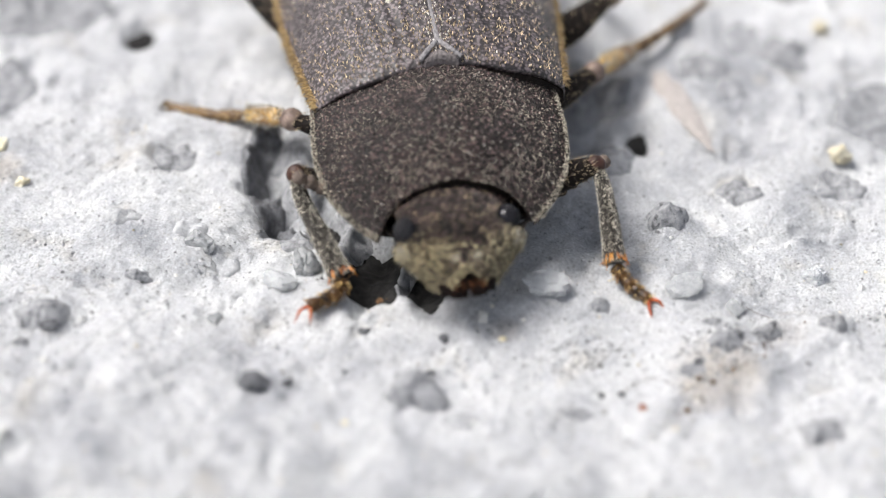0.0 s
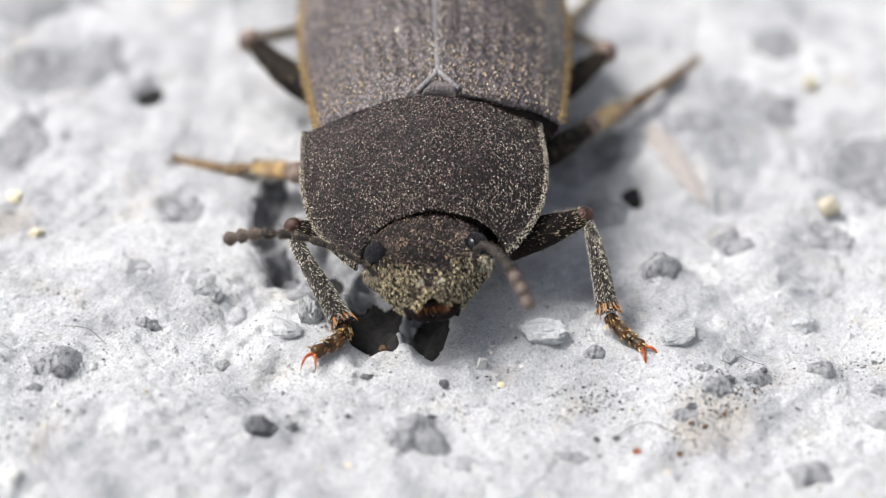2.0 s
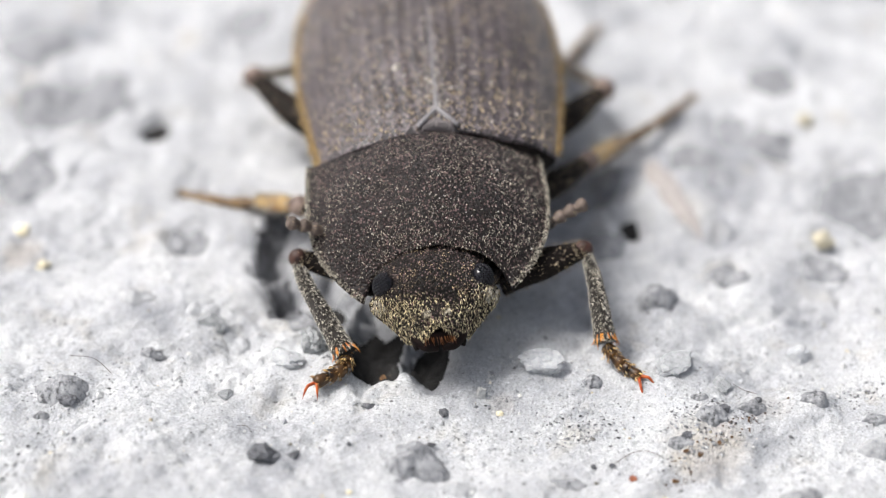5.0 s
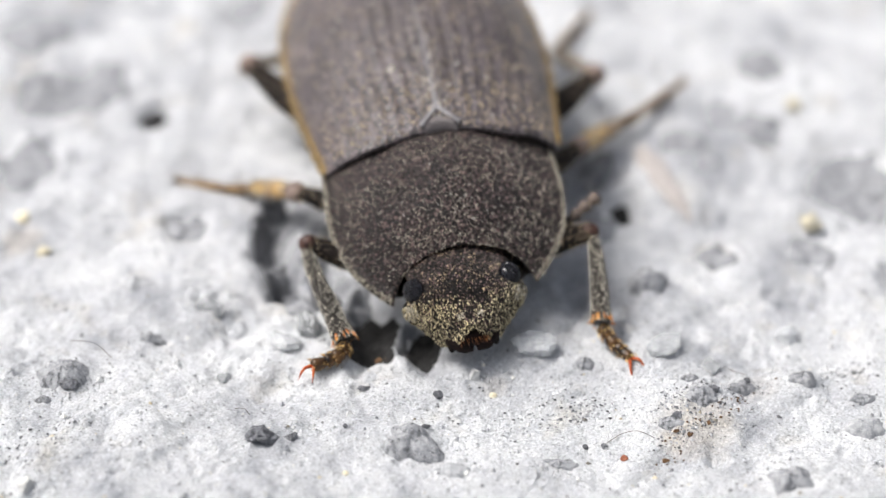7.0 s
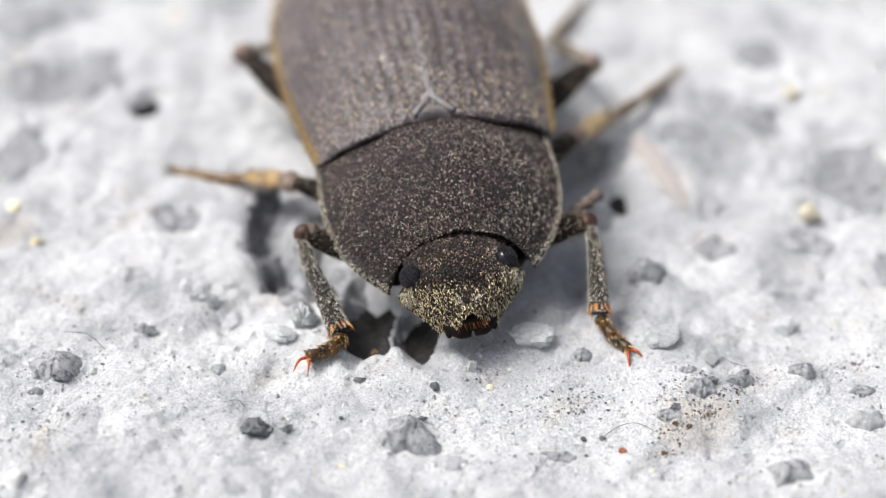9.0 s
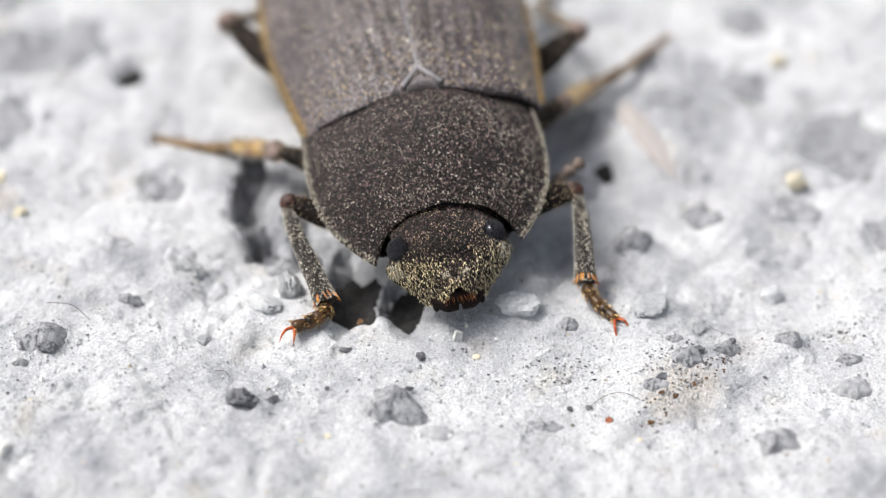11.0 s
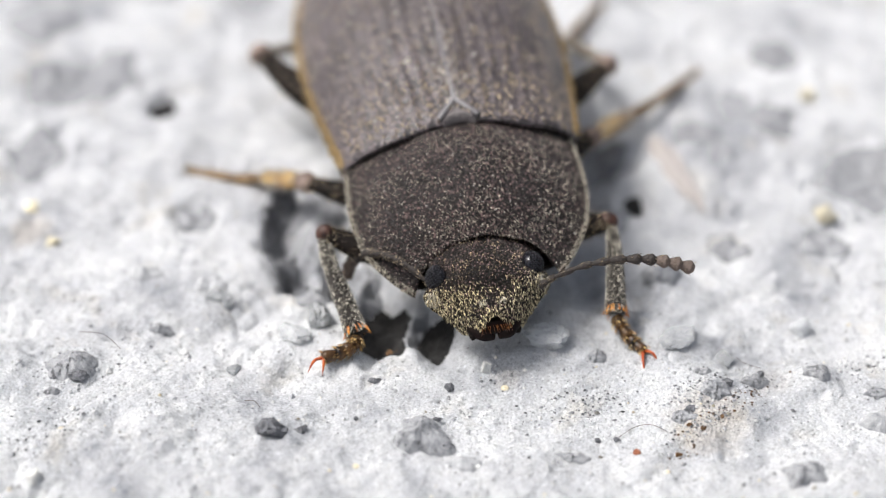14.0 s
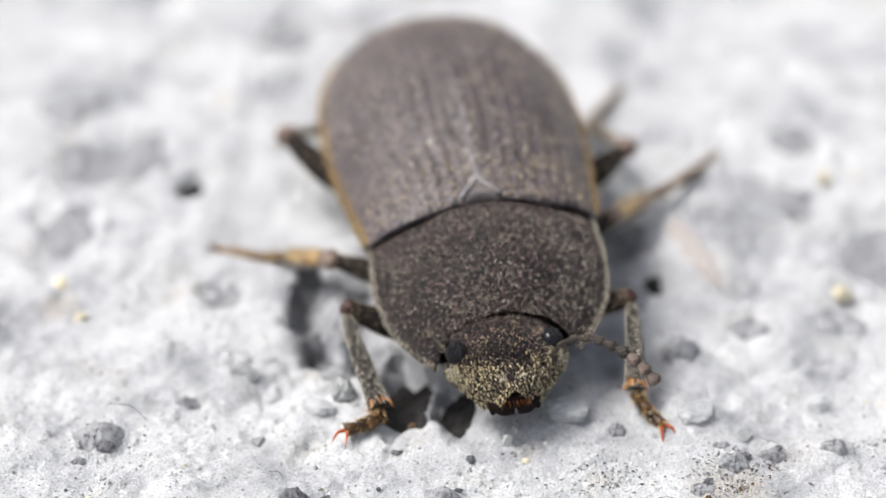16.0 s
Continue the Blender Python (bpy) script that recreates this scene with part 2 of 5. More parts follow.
# ---- mesh helpers (shapes in millimetres) ----


def part(name, bm, material, parent=None, label="", smooth=True, at=None):
    """Links a bmesh made in millimetres as one mesh object."""
    mesh = bpy.data.meshes.new(name)
    bm.transform(Matrix.Scale(MM, 4))
    bm.normal_update()
    bm.to_mesh(mesh)
    bm.free()
    if smooth:
        mesh.polygons.foreach_set("use_smooth", [True] * len(mesh.polygons))
    mesh.materials.append(material)
    ob = new(name, mesh)
    if parent is not None:
        ob.parent = parent
    if at is not None:
        ob.matrix_basis = at
    if label:
        ob["label"] = label
    return ob


def mpose(x, y, z, rx=0, ry=0, rz=0):
    return pose(x * MM, y * MM, z * MM, rx, ry, rz)


def smooth_table(table, q):
    """A smooth curve through the rows of a short table (Catmull-Rom)."""
    xs = [a for a, _ in table]
    ys = [b for _, b in table]
    k = max(0, min(len(xs) - 2, int(np.searchsorted(xs, q, "right")) - 1))
    h = xs[k + 1] - xs[k]
    u = (q - xs[k]) / h
    m0 = (ys[k + 1] - ys[k - 1]) / (xs[k + 1] - xs[k - 1]) * h if k > 0 else ys[k + 1] - ys[k]
    m1 = (ys[k + 2] - ys[k]) / (xs[k + 2] - xs[k]) * h if k + 2 < len(xs) else ys[k + 1] - ys[k]
    return (2 * u**3 - 3 * u**2 + 1) * ys[k] + (u**3 - 2 * u**2 + u) * m0 + (3 * u**2 - 2 * u**3) * ys[k + 1] + (u**3 - u**2) * m1


def shell(bm, top, bottom, nu, nv):
    """A closed body between two surfaces over (s, q), both in 0..1."""
    rows = []
    for surface in (top, bottom):
        rows.append([[bm.verts.new(surface(i / nu, j / nv)) for i in range(nu + 1)] for j in range(nv + 1)])
    a, b = rows
    for j in range(nv):
        for i in range(nu):
            bm.faces.new((a[j][i], a[j][i + 1], a[j + 1][i + 1], a[j + 1][i]))
            bm.faces.new((b[j][i], b[j + 1][i], b[j + 1][i + 1], b[j][i + 1]))
    for i in range(nu):
        bm.faces.new((a[0][i], b[0][i], b[0][i + 1], a[0][i + 1]))
        bm.faces.new((a[nv][i], a[nv][i + 1], b[nv][i + 1], b[nv][i]))
    for j in range(nv):
        bm.faces.new((a[j][0], a[j + 1][0], b[j + 1][0], b[j][0]))
        bm.faces.new((a[j][nu], b[j][nu], b[j + 1][nu], a[j + 1][nu]))
    bmesh.ops.recalc_face_normals(bm, faces=bm.faces)
    return bm


def tube(bm, points, radii, sides=10, flat=1.0, rings=4):
    """A round, closed limb through points with the given radii; flat squeezes it across."""
    pts = [Vector(p) for p in points]
    path, rad = [], []
    n = len(pts)
    for k in range(n - 1):
        for r in range(rings):
            u = r / rings
            p0, p1, p2, p3 = pts[max(k - 1, 0)], pts[k], pts[k + 1], pts[min(k + 2, n - 1)]
            path.append(0.5 * (2 * p1 + (p2 - p0) * u + (2 * p0 - 5 * p1 + 4 * p2 - p3) * u * u + (3 * p1 - p0 - 3 * p2 + p3) * u**3))
            w = u * u * (3 - 2 * u)
            rad.append(radii[k] * (1 - w) + radii[k + 1] * w)
    path.append(pts[-1])
    rad.append(radii[-1])
    loops = []
    side = None
    for k, p in enumerate(path):
        d = (path[min(k + 1, len(path) - 1)] - path[max(k - 1, 0)]).normalized()
        if side is None:
            side = d.cross(Vector((0, 0, 1)) if abs(d.z) < 0.9 else Vector((1, 0, 0))).normalized()
        side = (side - d * side.dot(d)).normalized()
        up = side.cross(d)
        loops.append([bm.verts.new(p + rad[k] * (math.cos(a) * side + flat * math.sin(a) * up))
                      for a in (2 * math.pi * i / sides for i in range(sides))])
    for a, b in zip(loops, loops[1:]):
        for i in range(sides):
            bm.faces.new((a[i], a[(i + 1) % sides], b[(i + 1) % sides], b[i]))
    for loop, flip in ((loops[0], True), (loops[-1], False)):
        mid = bm.verts.new(sum((v.co for v in loop), Vector()) / sides)
        for i in range(sides):
            tri = (loop[i], loop[(i + 1) % sides], mid)
            bm.faces.new(tri[::-1] if flip else tri)
    return path, rad


def ball(bm, centre, radii, sub=2):
    made = bmesh.ops.create_icosphere(bm, subdivisions=sub, radius=1.0)["verts"]
    for v in made:
        v.co = Vector((v.co.x * radii[0], v.co.y * radii[1], v.co.z * radii[2])) + Vector(centre)
    return made


def hairs(name, spots, material, parent, label="", at=None):
    """Many short tapered hairs, each a three-sided sliver: (root, way, length, thickness, normal)."""
    verts, faces = [], []
    for root, way, length, thick, normal in spots:
        side = way.cross(normal)
        if side.length < 1e-6:
            continue
        side = side.normalized() * thick
        lift = normal * thick * 0.9
        mid = root + way * length * 0.45
        k = len(verts)
        verts += [root - normal * thick, mid - side + lift * 0.2, mid + side + lift * 0.2, mid + lift * 1.6, root + way * length + lift]
        faces += [(k, k + 1, k + 3), (k, k + 3, k + 2), (k, k + 2, k + 1), (k + 4, k + 3, k + 1), (k + 4, k + 2, k + 3), (k + 4, k + 1, k + 2)]
    mesh = bpy.data.meshes.new(name)
    mesh.from_pydata([tuple(v * MM) for v in verts], [], faces)
    mesh.materials.append(material)
    ob = new(name, mesh)
    if parent is not None:
        ob.parent = parent
    if at is not None:
        ob.matrix_basis = at
    return tagged(ob, label, kind="stuff")


def granules(name, surface, across, along, wide, material, parent, label, seed, keep=lambda s, q: True, up=(0, 0, 1)):
    """Tiny close-set domes all over surface(s, q), in shifted rows."""
    rng = random.Random(seed)
    verts, faces = [], []
    for j in range(along):
        for i in range(across):
            s = (i + 0.5 * (j % 2) + rng.uniform(0.1, 0.9)) / (across + 0.5)
            q = (j + rng.uniform(0.1, 0.9)) / along
            if not keep(s, q):
                continue
            p, e = Vector(surface(s, q)), 0.004
            a = (Vector(surface(min(s + e, 1), q)) - Vector(surface(max(s - e, 0), q))).normalized()
            b = Vector(surface(s, min(q + e, 1))) - Vector(surface(s, max(q - e, 0)))
            n = a.cross(b)
            if n.length < 1e-9:
                continue
            n.normalize()
            if n.dot(Vector(up)) < 0:
                n = -n
            b = n.cross(a)
            r, k = wide * rng.uniform(0.7, 1.25), len(verts)
            high = r * rng.uniform(0.45, 0.9)
            for m in range(6):
                d = math.cos(1.0472 * m) * a + math.sin(1.0472 * m) * b
                verts.append(p + d * r - n * 0.004)
            for m in range(6):
                d = math.cos(1.0472 * m) * a + math.sin(1.0472 * m) * b
                verts.append(p + d * r * 0.62 + n * high * 0.7)
            verts.append(p + n * high)
            for m in range(6):
                h = (m + 1) % 6
                faces += [(k + m, k + h, k + 6 + h, k + 6 + m), (k + 6 + m, k + 6 + h, k + 12)]
    mesh = bpy.data.meshes.new(name)
    mesh.from_pydata([tuple(v * MM) for v in verts], [], faces)
    mesh.polygons.foreach_set("use_smooth", [True] * len(mesh.polygons))
    mesh.materials.append(material)
    ob = new(name, mesh)
    ob.parent = parent
    return tagged(ob, label, kind="stuff")


def surface_hairs(surface, count, rng, density, length, thick, lean, tilt=0.25, cross=(0, 0, 1)):
    """Spots for hairs on surface(s, q); density(s, q) keeps that share of them; lean is the way they lie."""
    out = []
    while count > 0:
        count -= 1
        s, q = rng.random(), rng.random()
        if rng.random() > density(s, q):
            continue
        p = Vector(surface(s, q))
        e = 0.004
        a = Vector(surface(min(s + e, 1), q)) - Vector(surface(max(s - e, 0), q))
        b = Vector(surface(s, min(q + e, 1))) - Vector(surface(s, max(q - e, 0)))
        n = a.cross(b)
        if n.length < 1e-9:
            continue
        n.normalize()
        if n.dot(Vector(cross)) < 0:
            n = -n
        way = Vector(lean) + Vector((rng.uniform(-0.6, 0.6), rng.uniform(-0.6, 0.6), 0))
        way = way - n * way.dot(n)
        way = (way.normalized() + n * tilt * rng.random()).normalized()
        out.append((p, way, length * rng.uniform(0.6, 1.3), thick * rng.uniform(0.5, 1.7), n))
    return out


# ---- ground ----
NOISE_TABLE = np.random.RandomState(5).rand(256, 256)


def soft_noise(x, y, per_mm, shift):
    x, y = np.asarray(x) * per_mm + shift, np.asarray(y) * per_mm + 1.7 * shift
    i, j = np.floor(x).astype(int), np.floor(y).astype(int)
    u, v = x - i, y - j
    u, v = u * u * u * (u * (6 * u - 15) + 10), v * v * v * (v * (6 * v - 15) + 10)
    g = lambda a, b: NOISE_TABLE[a % 256, b % 256]
    return (g(i, j) * (1 - u) + g(i + 1, j) * u) * (1 - v) + (g(i, j + 1) * (1 - u) + g(i + 1, j + 1) * u) * v - 0.5


# x, y, radius across, radius along, depth
PITS = [(-5.6, 7.8, 0.30, 0.40, 0.30), (2.99, 5.2, 0.28, 0.36, 0.28), (-4.56, 4.2, 0.35, 0.4, 0.16), (7.2, 6.2, 0.75, 1.1, 0.30),
        (6.12, 4.0, 0.4, 0.5, 0.18), (-7.7, 8.4, 0.7, 1.0, 0.25), (-6.8, 8.6, 0.6, 0.9, 0.2), (-4.2, 11.4, 0.4, 0.7, 0.22),
        (-4.3, 13.6, 0.6, 0.8, 0.25), (4.45, 3.8, 0.35, 0.45, 0.18), (4.95, 8.1, 0.4, 0.6, 0.2), (7.5, 3.3, 0.3, 0.4, 0.2),
        (-1.23, 1.65, 0.44, 0.86, 0.55), (-0.43, 1.42, 0.34, 0.56, 0.5), (-2.03, 2.8, 0.34, 0.4, 0.5), (-3.0, 3.9, 0.3, 0.9, 0.5), (-2.7, 2.8, 0.28, 0.4, 0.45), (-7.9, 3.3, 0.4, 0.5, 0.35),
        (-7.6, 6.0, 0.6, 0.9, 0.25), (2.0, 6.0, 0.6, 1.2, 0.25)]
# x, y, radius, height
HUMPS = [(-5.95, 0.45, 0.42, 0.28), (-0.52, -0.95, 0.45, 0.25), (4.0, 0.1, 0.5, 0.14), (-3.9, 2.1, 0.5, 0.22), (3.3, 2.8, 0.4, 0.22),
         (5.6, 0.6, 0.4, 0.18), (5.2, -1.5, 0.5, 0.18), (-6.0, -1.4, 0.4, 0.15), (1.3, 1.2, 0.3, 0.10), (3.9, 5.9, 0.7, 0.15)]


def ground_height(x, y):
    x, y = np.asarray(x, float), np.asarray(y, float)
    z = 0.22 * soft_noise(x, y, 0.31, 3.3) + 0.20 * soft_noise(x, y, 0.83, 11.1) + 0.12 * soft_noise(x, y, 1.9, 5.7)
    rough = 0.6 + 0.8 * (soft_noise(x, y, 0.6, 31.0) + 0.5)
    z = z + rough * (0.05 * soft_noise(x, y, 4.3, 7.9) + 0.042 * soft_noise(x, y, 9.1, 2.2))
    for px, py, rx, ry, d in PITS:
        wob = 1 + 1.2 * soft_noise(x, y, 2.6, px) + 0.8 * soft_noise(x, y, 6.0, py)
        z = z - d * np.exp(-(((x - px) / rx) ** 2 + ((y - py) / ry) ** 2) ** 1.5 * wob * 0.9)
    pocket = np.clip(soft_noise(x, y, 1.5, 41.0) + 0.5 * soft_noise(x, y, 4.1, 17.0) - 0.27, 0, 0.25)
    z = z - 0.40 * pocket
    for px, py, r, h in HUMPS:
        z = z + 0.8 * h * np.exp(-(((x - px) / r) ** 2 + ((y - py) / r) ** 2) * (1 + soft_noise(x, y, 3.1, px)))
    return z


def steps(lo, hi, parts, far):
    """Even steps over the near stretches, then growing ones out to far on both sides."""
    near = [lo]
    for end, step in parts:
        n = max(1, round((end - near[-1]) / step))
        near += list(np.linspace(near[-1], end, n + 1)[1:])
    up, d = near[-1], 0.15
    while up < far:
        up, d = up + d, d * 1.7
        near.append(up)
    down, d = lo, 0.15
    front = []
    while down > -far:
        down, d = down - d, d * 1.7
        front.insert(0, down)
    return np.array(front + near)


def build_ground():
    xs = steps(-8.5, 8.5, [(8.5, 0.045)], 4000.0)
    ys = steps(-3.6, 16.0, [(5.0, 0.045), (9.0, 0.07), (16.0, 0.11)], 4000.0)
    gx, gy = np.meshgrid(xs, ys)
    near = np.exp(-np.maximum(0, np.hypot(gx, gy - 5) - 30) / 40)
    gz = ground_height(gx, gy) * near
    co = np.stack([gx, gy, gz], -1).reshape(-1, 3) * MM
    nx, ny = len(xs), len(ys)
    idx = np.arange(nx * ny).reshape(ny, nx)
    quads = np.stack([idx[:-1, :-1], idx[:-1, 1:], idx[1:, 1:], idx[1:, :-1]], -1).reshape(-1, 4)
    mesh = bpy.data.meshes.new("ground")
    mesh.vertices.add(len(co))
    mesh.vertices.foreach_set("co", co.ravel())
    mesh.loops.add(quads.size)
    mesh.loops.foreach_set("vertex_index", quads.ravel())
    mesh.polygons.add(len(quads))
    mesh.polygons.foreach_set("loop_start", np.arange(0, quads.size, 4))
    mesh.polygons.foreach_set("loop_total", np.full(len(quads), 4))
    mesh.polygons.foreach_set("use_smooth", np.ones(len(quads), bool))
    mesh.update(calc_edges=True)
    mesh.validate()
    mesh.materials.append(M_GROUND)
    return tagged(new("ground", mesh), "rough pale grey cement ground with pores and pits", "ground", kind="structure")


build_ground()

# ---- loose grains on the ground ----


def rock_shape(seed, sub=4, cuts=9, rough=0.17):
    """An angular stone of radius about 1, cut by planes and roughened."""
    rng = random.Random(seed)
    bm = bmesh.new()
    bmesh.ops.create_icosphere(bm, subdivisions=sub, radius=1.0)
    planes = []
    for _ in range(cuts):
        d = Vector((rng.gauss(0, 1), rng.gauss(0, 1), rng.gauss(0, 1))).normalized()
        planes.append((d, rng.uniform(0.55, 0.85)))
    for v in bm.verts:
        for d, h in planes:
            over = v.co.dot(d) - h
            if over > 0:
                v.co -= d * over
        v.co *= 1 + rough * noise.noise(v.co * 2.3 + Vector((seed, 0, 0))) + rough * noise.noise(v.co * 5.1 + Vector((0, seed, 0))) + 0.5 * rough * noise.noise(v.co * 11.0 + Vector((0, 0, seed)))
    return bm


def grain(name, x, y, wide, deep, high, material, label, category, seed, sink=0.35, turn=0.0, lean=0.0, smooth=False):
    bm = rock_shape(seed, 4, 7, 0.22) if material is M_BLACK else rock_shape(seed)
    bm.transform(Matrix.Diagonal((wide, deep, high, 1)))
    z = float(ground_height(x, y)) + high * (1 - 2 * sink) * 0.9
    ob = part(name, bm, material, smooth=smooth)
    ob.matrix_basis = mpose(x, y, z, lean, 0, turn)
    return tagged(ob, label, category, group="grains on the ground")


def bedded_cap(name, x, y, wide, deep, high, material, label, seed, rise):
    """A stone, or a dark fill in place of shade, of which only an uneven cap shows, flush with the cement round it."""
    rings, sides = 14, 40
    rng = random.Random(seed)
    shift = Vector((rng.uniform(0, 40), rng.uniform(0, 40), rng.uniform(0, 40)))
    turn = rng.uniform(0, 3.14)
    ca, sa = math.cos(turn), math.sin(turn)
    spots = []
    for k in range(1, rings + 1):
        for i in range(sides):
            a = 2 * math.pi * i / sides
            out = k / rings * (1 + 0.40 * noise.noise(Vector((1.3 * math.cos(a), 1.3 * math.sin(a), 0)) + shift) + 0.16 * noise.noise(Vector((4 * math.cos(a), 4 * math.sin(a), 5)) + shift))
            spots.append((wide * out * math.cos(a), deep * out * math.sin(a), k / rings))
    flat = ground_height(np.array([x] + [x + p[0] for p in spots]), np.array([y] + [y + p[1] for p in spots]))
    base = float(flat[0])

    def cap(px, py, r):
        lump = 0.55 * noise.noise(Vector((px, py, 0)) * 2.6 + shift) + 0.35 * noise.noise(Vector((px, py, 0)) * 7.0 + shift)
        return high * rise * max(0.0, 1 - r * r) ** 0.8 * (1 + lump) + 0.012 - 0.05 * r**6

    bm = bmesh.new()
    mid = bm.verts.new((0, 0, cap(0, 0, 0)))
    loops = [[bm.verts.new((p[0], p[1], float(flat[1 + n]) - base + cap(*p))) for n, p in list(enumerate(spots))[k * sides:(k + 1) * sides]] for k in range(rings)]
    under = bm.verts.new((0, 0, -0.35 - 0.3 * high))
    for i in range(sides):
        j = (i + 1) % sides
        bm.faces.new((mid, loops[0][i], loops[0][j]))
        bm.faces.new((loops[-1][j], loops[-1][i], under))
        for a, b in zip(loops, loops[1:]):
            bm.faces.new((a[i], b[i], b[j], a[j]))
    ob = part(name, bm, material)
    ob.matrix_basis = mpose(x, y, base)
    return tagged(ob, label, "stone", group="grains on the ground")


# x, y, half width, half depth, half height
DARK_STONES = [(-2.80, -1.02, 0.25, 0.22, 0.24), (-2.36, -1.02, 0.10, 0.09, 0.09), (-0.15, 0.05, 0.09, 0.08, 0.07), (2.13, -0.94, 0.05, 0.05, 0.05),
               (2.42, -0.9, 0.06, 0.06, 0.05), (-1.31, 0.2, 0.11, 0.08, 0.05), (-1.55, -0.76, 0.045, 0.045, 0.04), (4.72, 0.52, 0.10, 0.07, 0.07),
               (4.15, 0.18, 0.10, 0.09, 0.08), (-5.95, 0.10, 0.26, 0.12, 0.10), (-0.33, -0.72, 0.10, 0.05, 0.05), (3.55, -0.33, 0.14, 0.08, 0.06)]
GREY_STONES = [(3.81, 0.48, 0.15, 0.12, 0.11), (4.63, 0.40, 0.26, 0.17, 0.16), (4.0, 0.0, 0.26, 0.2, 0.13), (3.45, -0.45, 0.22, 0.12, 0.09),
               (1.75, -1.33, 0.30, 0.13, 0.09), (5.6, 0.52, 0.24, 0.2, 0.14), (6.49, 0.14, 0.2, 0.16, 0.1), (2.17, 0.78, 0.2, 0.14, 0.12),
               (-4.78, 1.3, 0.2, 0.14, 0.1), (-0.52, -1.1, 0.5, 0.36, 0.2), (3.3, 2.75, 0.34, 0.3, 0.26), (5.16, -1.75, 0.34, 0.28, 0.14),
               (-6.05, 0.32, 0.42, 0.32, 0.17), (-6.3, -0.2, 0.14, 0.1, 0.08), (-0.83, 1.50, 0.15, 0.50, 0.1)]
# no real stones: black fills put in for the shade inside deep hollows
SHADOW_FILLS = [(-1.23, 1.62, 0.46, 0.84, 0.12), (-0.43, 1.42, 0.34, 0.58, 0.12), (-2.03, 2.8, 0.26, 0.3, 0.3), (2.99, 5.2, 0.24, 0.3, 0.22), (-5.6, 7.85, 0.26, 0.36, 0.24)]
# sunken stones, and dark caps added for shade in pits and beside the beetle
BURIED_AND_SHADE = [(7.25, 6.2, 0.85, 1.0, 0.35), (-7.7, 8.5, 0.75, 0.9, 0.3), (-6.75, 8.8, 0.6, 0.8, 0.3), (6.15, 4.05, 0.42, 0.4, 0.22), (-4.56, 4.25, 0.34, 0.35, 0.2),
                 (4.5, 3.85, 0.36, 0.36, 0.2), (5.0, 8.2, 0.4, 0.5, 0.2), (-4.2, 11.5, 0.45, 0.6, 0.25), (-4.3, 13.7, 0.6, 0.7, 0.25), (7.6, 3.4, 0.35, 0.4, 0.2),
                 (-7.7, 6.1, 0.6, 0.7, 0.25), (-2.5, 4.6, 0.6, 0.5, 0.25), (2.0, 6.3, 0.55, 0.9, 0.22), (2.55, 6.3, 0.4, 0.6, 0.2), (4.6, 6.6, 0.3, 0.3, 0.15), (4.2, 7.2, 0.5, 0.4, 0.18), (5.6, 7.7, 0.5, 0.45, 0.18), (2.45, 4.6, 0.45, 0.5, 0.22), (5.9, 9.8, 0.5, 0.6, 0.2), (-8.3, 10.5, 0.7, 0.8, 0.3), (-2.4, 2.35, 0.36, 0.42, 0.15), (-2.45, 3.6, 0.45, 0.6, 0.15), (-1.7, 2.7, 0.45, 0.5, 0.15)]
# dark caps laid along the curved crevice to stand in for its shade
HOLLOW_SHADES = [(-3.1, 4.75, 0.26, 0.4, 0.22), (-3.28, 4.05, 0.26, 0.5, 0.24), (-2.98, 3.3, 0.28, 0.42, 0.26), (-2.7, 2.75, 0.22, 0.28, 0.22)]
QUARTZ_GRAINS = [(1.38, 1.12, 0.36, 0.26, 0.20), (3.5, 1.22, 0.36, 0.24, 0.10), (4.21, 0.97, 0.20, 0.14, 0.08), (-2.3, 1.55, 0.26, 0.22, 0.26),
                 (-2.65, 1.2, 0.3, 0.2, 0.12), (-3.56, 0.5, 0.13, 0.16, 0.1), (5.55, 1.9, 0.2, 0.18, 0.16), (-3.9, 2.05, 0.30, 0.26, 0.2)]
PALE_STONES = [(-3.5, 1.75, 0.22, 0.2, 0.14), (-4.1, 2.4, 0.3, 0.24, 0.16), (6.5, -0.5, 0.3, 0.22, 0.12), (-5.2, 2.6, 0.3, 0.2, 0.14), (0.1, -1.6, 0.3, 0.2, 0.1)]
WHITE_GRAINS = [(0.43, 0.5, 0.11, 0.09, 0.12), (-6.22, -2.2, 0.14, 0.12, 0.12), (0.3, -1.65, 0.06, 0.05, 0.04), (-3.2, 0.9, 0.06, 0.05, 0.04)]
TAN_GRAINS = [(6.23, 4.72, 0.22, 0.2, 0.18), (6.32, 8.25, 0.16, 0.16, 0.14), (-7.4, 4.3, 0.16, 0.15, 0.1), (-6.9, 3.4, 0.12, 0.12, 0.08),
              (0.72, 0.2, 0.06, 0.06, 0.04), (-1.5, -1.7, 0.05, 0.05, 0.04)]
BROWN_CRUMBS = [(3.36, -1.12, 0.08, 0.05, 0.035), (3.75, -0.7, 0.06, 0.035, 0.03), (4.05, -0.45, 0.055, 0.035, 0.025), (-1.1, 0.9, 0.09, 0.07, 0.05), (-0.98, 0.98, 0.06, 0.05, 0.04), (3.55, -0.62, 0.06, 0.04, 0.03)]

